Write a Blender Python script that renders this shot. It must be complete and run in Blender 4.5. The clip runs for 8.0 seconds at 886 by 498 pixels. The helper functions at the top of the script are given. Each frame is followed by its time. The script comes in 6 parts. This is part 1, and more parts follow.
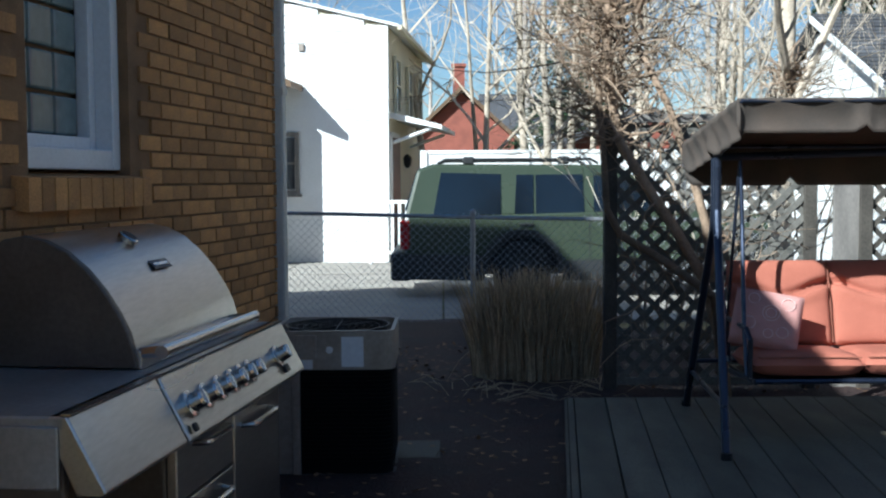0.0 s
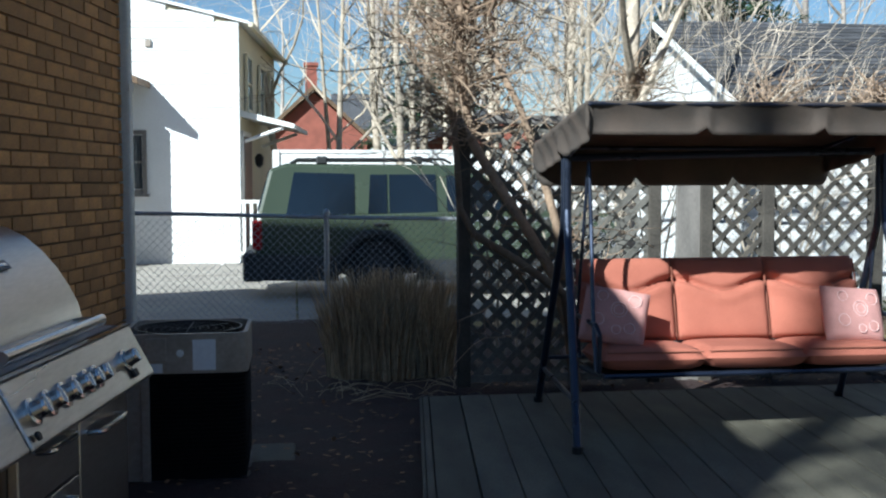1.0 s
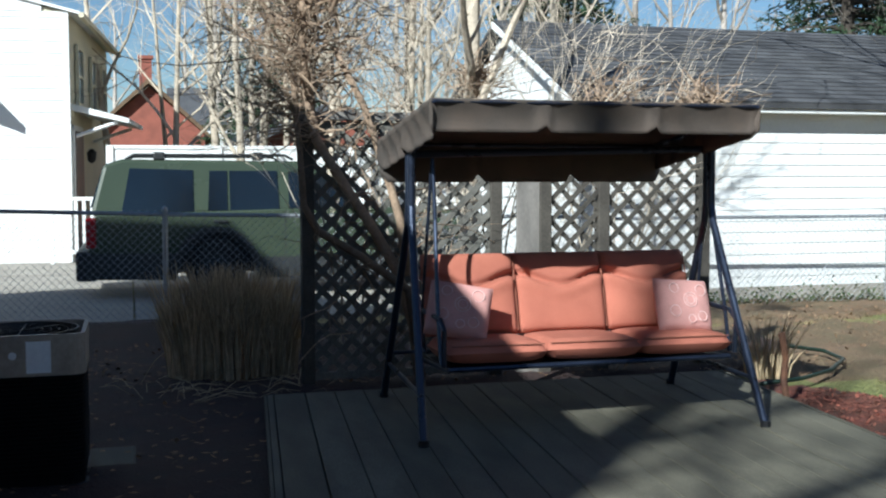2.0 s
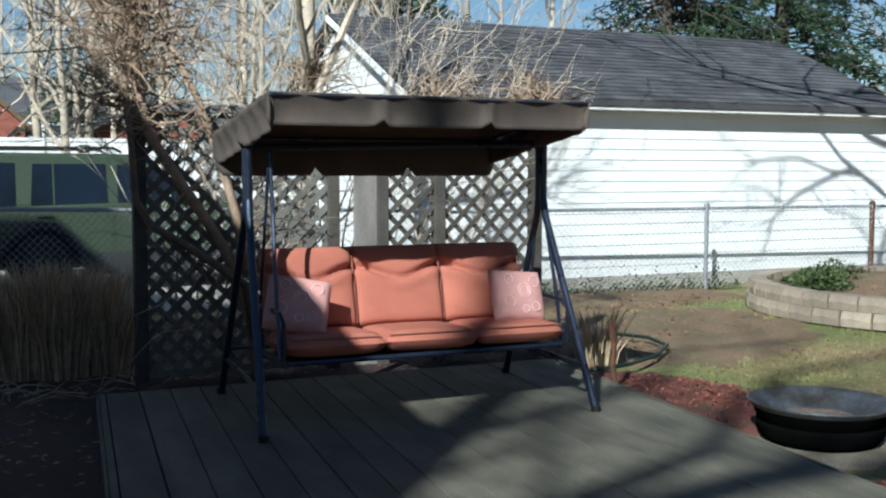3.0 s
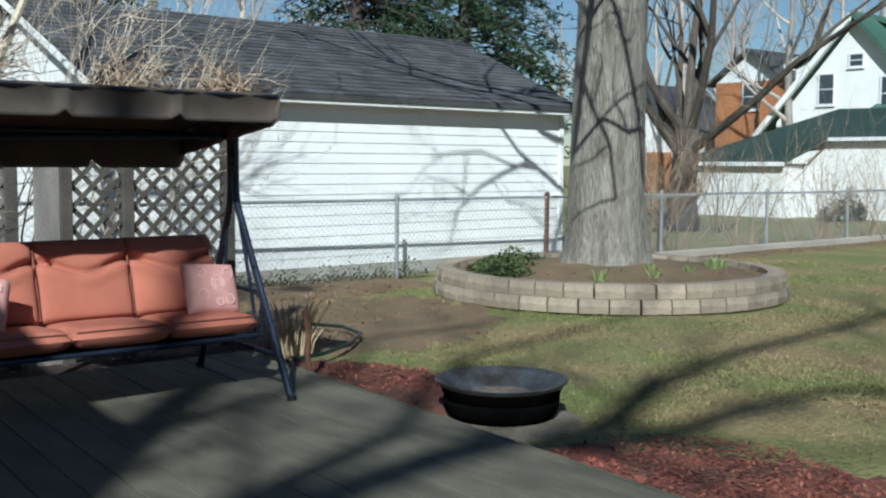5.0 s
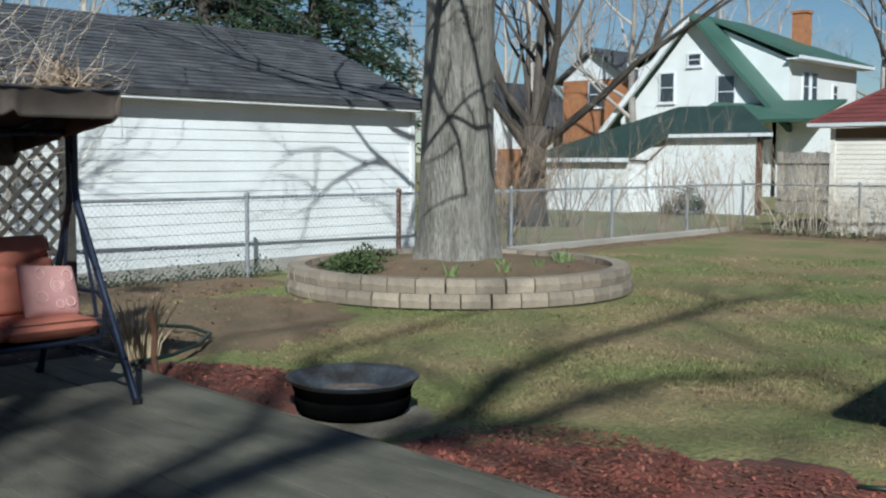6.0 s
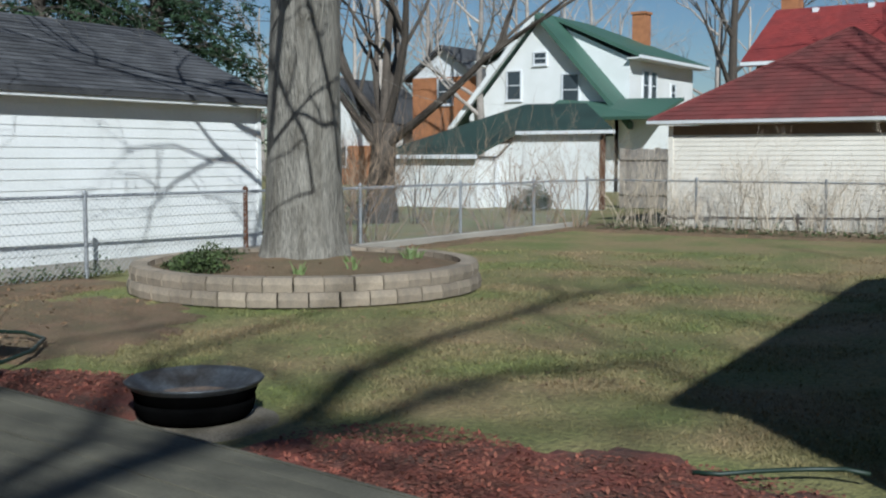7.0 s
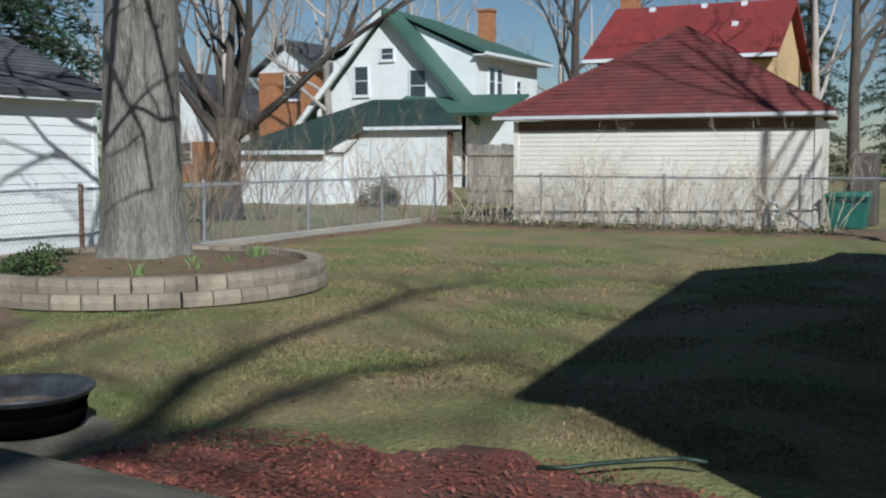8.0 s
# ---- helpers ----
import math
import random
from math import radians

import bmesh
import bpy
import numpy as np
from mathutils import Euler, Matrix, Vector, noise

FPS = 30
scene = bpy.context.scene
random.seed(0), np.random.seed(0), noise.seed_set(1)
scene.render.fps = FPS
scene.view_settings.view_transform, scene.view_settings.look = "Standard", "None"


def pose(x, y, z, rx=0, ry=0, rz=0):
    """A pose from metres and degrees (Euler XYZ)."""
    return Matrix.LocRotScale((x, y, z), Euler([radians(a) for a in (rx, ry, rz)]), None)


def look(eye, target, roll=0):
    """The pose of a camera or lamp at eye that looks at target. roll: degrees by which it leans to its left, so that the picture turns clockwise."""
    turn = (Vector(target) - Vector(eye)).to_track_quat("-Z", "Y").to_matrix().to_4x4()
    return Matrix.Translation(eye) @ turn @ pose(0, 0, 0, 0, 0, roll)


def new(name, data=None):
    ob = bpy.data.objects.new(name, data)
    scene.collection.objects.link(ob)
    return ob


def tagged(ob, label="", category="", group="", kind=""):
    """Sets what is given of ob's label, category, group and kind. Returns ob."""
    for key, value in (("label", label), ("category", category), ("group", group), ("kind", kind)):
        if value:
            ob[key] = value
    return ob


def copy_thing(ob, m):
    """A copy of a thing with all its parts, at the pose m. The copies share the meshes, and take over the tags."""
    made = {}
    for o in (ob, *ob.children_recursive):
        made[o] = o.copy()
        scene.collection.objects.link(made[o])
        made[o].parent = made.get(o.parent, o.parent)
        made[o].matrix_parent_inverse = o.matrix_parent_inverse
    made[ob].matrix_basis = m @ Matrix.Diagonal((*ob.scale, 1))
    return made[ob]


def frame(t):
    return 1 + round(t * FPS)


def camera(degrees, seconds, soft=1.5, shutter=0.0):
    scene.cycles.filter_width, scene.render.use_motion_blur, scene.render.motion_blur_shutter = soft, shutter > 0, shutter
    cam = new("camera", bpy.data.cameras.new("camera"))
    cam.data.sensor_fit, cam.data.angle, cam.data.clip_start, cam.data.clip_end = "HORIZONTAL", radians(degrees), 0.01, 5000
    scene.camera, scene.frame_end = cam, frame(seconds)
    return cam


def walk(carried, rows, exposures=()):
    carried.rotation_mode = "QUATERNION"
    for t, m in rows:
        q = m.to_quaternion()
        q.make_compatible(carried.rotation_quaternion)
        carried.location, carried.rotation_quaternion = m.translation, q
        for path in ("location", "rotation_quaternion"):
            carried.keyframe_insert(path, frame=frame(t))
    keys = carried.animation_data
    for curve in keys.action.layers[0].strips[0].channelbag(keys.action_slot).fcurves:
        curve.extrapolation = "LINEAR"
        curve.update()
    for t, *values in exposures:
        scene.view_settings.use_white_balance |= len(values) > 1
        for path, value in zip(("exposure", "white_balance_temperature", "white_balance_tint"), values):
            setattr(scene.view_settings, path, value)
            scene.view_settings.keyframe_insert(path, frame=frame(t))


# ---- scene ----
# camera: held at chest height, turning on the spot from the grill to the back garage
cam = camera(44.0, 8.0, 2.2)
EYE = 1.5
ROWS = [
    (0.0, 0.0, 0.0, 0.0, 86.434, 0.341, -0.021),
    (0.5, 0.0, 0.009, -0.001, 86.407, 0.247, -3.577),
    (1.0, -0.006, 0.01, -0.002, 86.402, 0.161, -7.67),
    (1.5, -0.017, 0.005, -0.003, 86.368, 0.106, -11.721),
    (2.0, -0.031, -0.005, -0.004, 86.217, 0.067, -15.965),
    (3.5, -0.079, -0.055, -0.005, 85.782, -0.134, -28.738),
    (4.0, -0.091, -0.074, -0.005, 85.692, -0.228, -32.711),
    (4.5, -0.099, -0.094, -0.005, 85.615, -0.313, -36.604),
    (6.0, -0.083, -0.138, -0.006, 85.417, -0.112, -48.059),
    (6.5, -0.058, -0.145, -0.006, 85.328, -0.053, -51.927),
    (7.0, -0.022, -0.146, -0.006, 85.26, -0.002, -55.794),
    (7.5, 0.028, -0.14, -0.007, 85.155, 0.068, -59.696),
    (8.0, 0.092, -0.126, -0.007, 85.033, 0.108, -63.623),
]
walk(cam, [(t, pose(x, y, EYE + z, rx, ry, rz)) for t, x, y, z, rx, ry, rz in ROWS], [(0.0, 0.92, 5450, 2), (2.0, 0.72, 5600, 2), (4.5, 0.38, 5550, 0), (8.0, 0.0, 5600, 5)])

# daylight: low spring sun from behind the camera
SUN_AZ, SUN_EL = 45.0, 35.0  # the way the shadows fall, clockwise from +y, and the height
world = bpy.data.worlds.new("sky")
scene.world = world
world.use_nodes = True
wn = world.node_tree.nodes
sky = wn.new("ShaderNodeTexSky")
sky.sky_type, sky.sun_disc = "NISHITA", False
sky.sun_elevation, sky.sun_rotation = radians(SUN_EL), radians(SUN_AZ + 180)
sky.dust_density, sky.ozone_density = 0.1, 3.0
wn["Background"].inputs["Strength"].default_value = 0.05
world.node_tree.links.new(sky.outputs["Color"], wn["Background"].inputs["Color"])
sun = new("sun", bpy.data.lights.new("sun", "SUN"))
sun.data.energy, sun.data.angle, sun.data.color = 5.0, radians(0.6), (1.0, 0.955, 0.875)
ca, sa, ce, se = math.cos(radians(SUN_AZ)), math.sin(radians(SUN_AZ)), math.cos(radians(SUN_EL)), math.sin(radians(SUN_EL))
sun.matrix_world = look((-20 * sa * ce, -20 * ca * ce, 20 * se), (0, 0, 0))


# ---- materials ----
def material(name, base, rough=0.7, metal=0.0, var=0.25, scale=6.0, fine=60.0, bump=0.2, second=None, mix=0.5, stretch=(1, 1, 1), piece=0.0, spec=0.5, depth=0.01):
    """A surface with broad stains, fine grain and relief; second: a colour that comes through in patches; piece: variation from piece to piece."""
    m = bpy.data.materials.new(name)
    m.use_nodes = True
    nodes, links = m.node_tree.nodes, m.node_tree.links
    bs = nodes["Principled BSDF"]
    bs.inputs["Roughness"].default_value, bs.inputs["Metallic"].default_value = rough, metal
    bs.inputs["Specular IOR Level"].default_value = spec
    co = nodes.new("ShaderNodeTexCoord")
    mp = nodes.new("ShaderNodeMapping")
    mp.inputs["Scale"].default_value = stretch
    links.new(co.outputs["Object"], mp.inputs["Vector"])
    big = nodes.new("ShaderNodeTexNoise")
    big.inputs["Scale"].default_value, big.inputs["Detail"].default_value = scale, 5
    small = nodes.new("ShaderNodeTexNoise")
    small.inputs["Scale"].default_value, small.inputs["Detail"].default_value = fine, 3
    for n in (big, small):
        links.new(mp.outputs["Vector"], n.inputs["Vector"])
    ramp = nodes.new("ShaderNodeValToRGB")
    c2 = second or tuple(c * (1 - var) for c in base)
    ramp.color_ramp.elements[0].position, ramp.color_ramp.elements[1].position = mix - 0.15, mix + 0.15
    ramp.color_ramp.elements[0].color, ramp.color_ramp.elements[1].color = (*c2, 1), (*base, 1)
    links.new(big.outputs["Fac"], ramp.inputs["Fac"])
    hsv = nodes.new("ShaderNodeHueSaturation")
    rng = nodes.new("ShaderNodeMapRange")
    rng.inputs["From Min"].default_value, rng.inputs["From Max"].default_value = 0.3, 0.7
    rng.inputs["To Min"].default_value, rng.inputs["To Max"].default_value = 1 - var * 0.6, 1 + var * 0.6
    links.new(small.outputs["Fac"], rng.inputs["Value"])
    val = rng.outputs["Result"]
    if piece:
        info = nodes.new("ShaderNodeObjectInfo")
        geo = nodes.new("ShaderNodeNewGeometry")
        add = nodes.new("ShaderNodeMath")
        add.operation = "ADD"
        links.new(info.outputs["Random"], add.inputs[0])
        links.new(geo.outputs["Random Per Island"], add.inputs[1])
        frac = nodes.new("ShaderNodeMath")
        frac.operation = "FRACT"
        links.new(add.outputs[0], frac.inputs[0])
        pr = nodes.new("ShaderNodeMapRange")
        pr.inputs["To Min"].default_value, pr.inputs["To Max"].default_value = 1 - piece, 1 + piece
        links.new(frac.outputs[0], pr.inputs["Value"])
        mul = nodes.new("ShaderNodeMath")
        mul.operation = "MULTIPLY"
        links.new(val, mul.inputs[0])
        links.new(pr.outputs["Result"], mul.inputs[1])
        val = mul.outputs[0]
    links.new(val, hsv.inputs["Value"])
    links.new(ramp.outputs["Color"], hsv.inputs["Color"])
    links.new(hsv.outputs["Color"], bs.inputs["Base Color"])
    rr = nodes.new("ShaderNodeMapRange")
    rr.inputs["To Min"].default_value, rr.inputs["To Max"].default_value = max(0.02, rough - 0.12), min(1, rough + 0.12)
    links.new(big.outputs["Fac"], rr.inputs["Value"])
    links.new(rr.outputs["Result"], bs.inputs["Roughness"])
    if bump:
        b = nodes.new("ShaderNodeBump")
        b.inputs["Strength"].default_value, b.inputs["Distance"].default_value = bump, depth
        links.new(small.outputs["Fac"], b.inputs["Height"])
        links.new(b.outputs["Normal"], bs.inputs["Normal"])
    return m


def glass(name, tint, rough=0.05):
    m = material(name, tint, rough, 0.0, 0.2, 1.5, 20, 0.0)
    m.node_tree.nodes["Principled BSDF"].inputs["Specular IOR Level"].default_value = 0.8
    return m


BRICK = material("tan brick", (0.50, 0.255, 0.085), 0.85, var=0.3, scale=8, fine=120, bump=0.4, second=(0.36, 0.185, 0.07), piece=0.28, depth=0.004)
MORTAR = material("mortar", (0.25, 0.145, 0.07), 0.95, var=0.3, fine=200, bump=0.4)
WHITE = material("white siding paint", (0.78, 0.78, 0.77), 0.55, var=0.06, scale=1.2, fine=40, bump=0.1, second=(0.72, 0.72, 0.70))
TRIM = material("white trim paint", (0.74, 0.75, 0.77), 0.45, var=0.08, scale=3, fine=60, bump=0.08)
CREAM = material("cream siding", (0.75, 0.70, 0.62), 0.6, var=0.1, scale=1.0, fine=40, bump=0.1, second=(0.68, 0.63, 0.55))
PIPE = material("downpipe paint", (0.62, 0.60, 0.54), 0.5, var=0.12)
SHINGLE = material("grey shingle", (0.085, 0.085, 0.09), 0.9, var=0.4, scale=1.5, fine=50, bump=0.5, second=(0.055, 0.055, 0.06), piece=0.3)
GREENROOF = material("green shingle", (0.025, 0.052, 0.043), 0.85, var=0.3, scale=1.0, fine=40, bump=0.4, piece=0.25)
GREENMETAL = material("green roof paint", (0.06, 0.125, 0.092), 0.6, var=0.15, scale=0.6, fine=30, bump=0.2)
REDROOF = material("red shingle", (0.25, 0.034, 0.030), 0.85, var=0.2, scale=1.0, fine=40, bump=0.3, second=(0.19, 0.030, 0.028), piece=0.1)
OLDRED = material("weathered red shingle", (0.165, 0.036, 0.033), 0.9, var=0.3, scale=0.8, fine=40, bump=0.4, second=(0.115, 0.034, 0.030), piece=0.16)
CONCRETE = material("concrete", (0.35, 0.32, 0.275), 0.9, var=0.2, scale=1.2, fine=80, bump=0.3, second=(0.28, 0.255, 0.22))
DECK = material("weathered deck board", (0.130, 0.120, 0.088), 0.8, var=0.35, scale=1.6, fine=40, bump=0.4, second=(0.075, 0.070, 0.052), stretch=(4, 1.2, 4), piece=0.12)
SOIL = material("dark soil", (0.046, 0.022, 0.019), 0.95, var=0.5, scale=3, fine=60, bump=0.8, second=(0.026, 0.014, 0.013), depth=0.03)
LAWN = material("worn lawn", (0.150, 0.168, 0.050), 0.95, var=0.5, scale=0.7, fine=28, bump=1.0, second=(0.255, 0.190, 0.090), mix=0.5, depth=0.03)
REDMULCH = material("red bark mulch", (0.20, 0.055, 0.038), 0.95, var=0.6, scale=3, fine=45, bump=0.8, second=(0.10, 0.050, 0.034), depth=0.02)
CHIP = material("red bark chip", (0.25, 0.075, 0.048), 0.95, var=0.3, scale=8, fine=60, bump=0.0, second=(0.15, 0.062, 0.040), piece=0.5)
STEEL = material("brushed steel", (0.60, 0.58, 0.55), 0.32, 1.0, var=0.12, scale=3, fine=90, bump=0.04, stretch=(1, 0.08, 1))
SATIN = material("satin steel shelf", (0.50, 0.50, 0.50), 0.5, 0.9, var=0.15, scale=4, fine=60, bump=0.05)
CHROME = material("polished handle steel", (0.70, 0.69, 0.67), 0.22, 1.0, var=0.06, bump=0.0)
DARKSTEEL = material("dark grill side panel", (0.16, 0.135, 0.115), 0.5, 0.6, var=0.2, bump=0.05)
BLACK = material("black plastic", (0.012, 0.012, 0.014), 0.5, var=0.3)
ACBEIGE = material("beige sheet metal", (0.36, 0.31, 0.26), 0.5, 0.2, var=0.2, scale=5, fine=50, bump=0.08, second=(0.28, 0.24, 0.20))
RUST = material("rusted metal", (0.16, 0.075, 0.04), 0.85, 0.3, var=0.4, scale=12, fine=90, bump=0.4, second=(0.09, 0.045, 0.03))
CAR = material("dark green car paint", (0.050, 0.066, 0.044), 0.25, 0.0, var=0.08, scale=1, fine=200, bump=0.0)
CARTRIM = material("dark car trim", (0.025, 0.027, 0.028), 0.6, var=0.2)
CARGLASS = glass("tinted car glass", (0.006, 0.010, 0.016))
WINGLASS = glass("window glass", (0.05, 0.06, 0.07))
TYRE = material("tyre rubber", (0.018, 0.018, 0.018), 0.85, var=0.3, fine=80, bump=0.3)
REDLENS = material("red lamp lens", (0.35, 0.01, 0.015), 0.25, var=0.1, bump=0)
AMBER = material("amber lamp lens", (0.75, 0.20, 0.02), 0.25, var=0.1, bump=0)
CANOPY = material("brown canopy fabric", (0.105, 0.080, 0.064), 0.9, var=0.2, scale=4, fine=220, bump=0.25, second=(0.065, 0.054, 0.046))
CUSHION = material("terracotta cushion fabric", (0.43, 0.145, 0.095), 0.9, var=0.14, scale=5, fine=240, bump=0.25, second=(0.37, 0.12, 0.078))
PIPING = material("dark cushion piping and crease shade", (0.30, 0.11, 0.07), 0.9, var=0.15)
PILLOW = material("pink pillow fabric", (0.58, 0.30, 0.27), 0.9, var=0.15, scale=10, fine=200, bump=0.2)
PATTERN = material("pale pillow print", (0.70, 0.47, 0.44), 0.9, var=0.1)
TUBE = material("dark blue steel tube", (0.035, 0.045, 0.075), 0.3, 0.6, var=0.15, bump=0.0)
# one weathered wood, two tones: shade darkens the first, skylight lifts the second
LATTICE = material("weathered lattice wood, shaded tone", (0.085, 0.075, 0.062), 0.9, var=0.35, scale=6, fine=60, bump=0.3, second=(0.055, 0.048, 0.04), piece=0.25)
SKYLITLATTICE = material("weathered lattice wood, skylit tone", (0.175, 0.165, 0.145), 0.9, var=0.35, scale=6, fine=60, bump=0.3, second=(0.12, 0.115, 0.10), piece=0.2)
POST = material("grey weathered post", (0.24, 0.22, 0.20), 0.9, var=0.3, scale=4, fine=50, bump=0.4, stretch=(4, 4, 0.6))
GALV = material("galvanised steel", (0.40, 0.41, 0.43), 0.5, 0.7, var=0.2, scale=8, fine=60, bump=0.1)
WIRE = material("fence wire", (0.42, 0.43, 0.45), 0.45, 0.8, var=0.15, bump=0.0)
BARK = material("grey maple bark", (0.26, 0.24, 0.205), 0.95, var=0.5, scale=3, fine=16, bump=1.0, second=(0.155, 0.14, 0.115), stretch=(3, 3, 0.5), depth=0.04)
DARKBARK = material("brown tree bark", (0.095, 0.076, 0.060), 0.95, var=0.35, scale=5, fine=40, bump=0.6, stretch=(2, 2, 0.5), piece=0.2)
VINE = material("brown vine", (0.31, 0.22, 0.15), 0.95, var=0.3, scale=6, fine=40, bump=0.3, piece=0.4)
PALEBARK = material("pale twig bark", (0.57, 0.48, 0.37), 0.95, var=0.3, scale=5, fine=40, bump=0.4, piece=0.3)
TWIG = material("dry vine", (0.33, 0.235, 0.16), 0.95, var=0.3, scale=6, fine=40, bump=0.3, piece=0.4)
DRYGRASS = material("dry ornamental grass", (0.52, 0.40, 0.25), 0.9, var=0.3, scale=6, fine=30, bump=0.0, piece=0.4)
BLADE = material("lawn blade", (0.16, 0.18, 0.055), 0.9, var=0.3, scale=0.7, fine=10, bump=0.0, second=(0.29, 0.215, 0.115), piece=0.22, mix=0.53)
NEEDLE = material("conifer needles", (0.030, 0.062, 0.024), 0.85, var=0.3, scale=2, fine=20, bump=0.0, piece=0.5)
LEAF = material("ground cover leaf", (0.07, 0.10, 0.03), 0.75, var=0.3, scale=4, fine=20, bump=0.0, piece=0.5)
SHOOT = material("spring shoot", (0.17, 0.23, 0.08), 0.7, var=0.2, bump=0.0)
DEADLEAF = material("fallen leaf", (0.24, 0.14, 0.075), 0.9, var=0.3, bump=0.0, piece=0.5)
STONE = material("retaining block", (0.34, 0.275, 0.205), 0.95, var=0.25, scale=8, fine=70, bump=0.7, second=(0.26, 0.215, 0.165), piece=0.2, depth=0.012)
FIREPIT = material("burnt steel bowl", (0.13, 0.14, 0.155), 0.45, 0.5, var=0.4, scale=6, fine=50, bump=0.2, second=(0.05, 0.045, 0.042))
ASH = material("ash and leaves", (0.20, 0.14, 0.10), 0.95, var=0.5, scale=12, fine=60, bump=0.6, second=(0.10, 0.08, 0.07))
ORANGEBRICK = material("orange brick wall", (0.40, 0.17, 0.075), 0.9, var=0.25, scale=3, fine=40, bump=0.3)
REDBRICK = material("red brick wall", (0.30, 0.10, 0.07), 0.9, var=0.25, scale=3, fine=40, bump=0.3)
TANWALL = material("tan stucco", (0.62, 0.42, 0.22), 0.9, var=0.12, scale=2, fine=40, bump=0.2)
GREYFENCE = material("grey board fence", (0.26, 0.23, 0.20), 0.95, var=0.25, scale=4, fine=40, bump=0.3, piece=0.2)
BIN = material("green plastic bin", (0.01, 0.14, 0.10), 0.5, var=0.12, bump=0.05)
SOOT = material("sooty steel", (0.004, 0.004, 0.004), 1.0, var=0.3, spec=0.0)
COIL = material("matt black coil", (0.006, 0.006, 0.007), 0.9, var=0.3, spec=0.15)
HOSE = material("green garden hose", (0.010, 0.026, 0.017), 0.5, var=0.1, bump=0)
BADGE = material("badge plate", (0.04, 0.04, 0.05), 0.4, 0.4, var=0.1, bump=0)
TAN = material("yellowed wall paint", (0.66, 0.60, 0.44), 0.7, var=0.1, scale=1, fine=40, bump=0.1)
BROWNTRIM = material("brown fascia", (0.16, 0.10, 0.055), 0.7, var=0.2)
GLASSBLOCK = glass("glass block", (0.20, 0.25, 0.24), 0.12)
DIRT = material("worn leafy dirt", (0.20, 0.128, 0.075), 0.95, var=0.5, scale=2.0, fine=40, bump=0.9, second=(0.14, 0.105, 0.055), depth=0.03)
GROUNDFAR = material("far ground", (0.15, 0.13, 0.085), 0.95, var=0.4, scale=0.15, fine=5, bump=0.4)
# far trees only: the paling of distance haze is put into the colour
HAZE = material("haze-paled winter twigs", (0.40, 0.35, 0.31), 0.95, var=0.3, scale=1, fine=10, bump=0.0, piece=0.3)


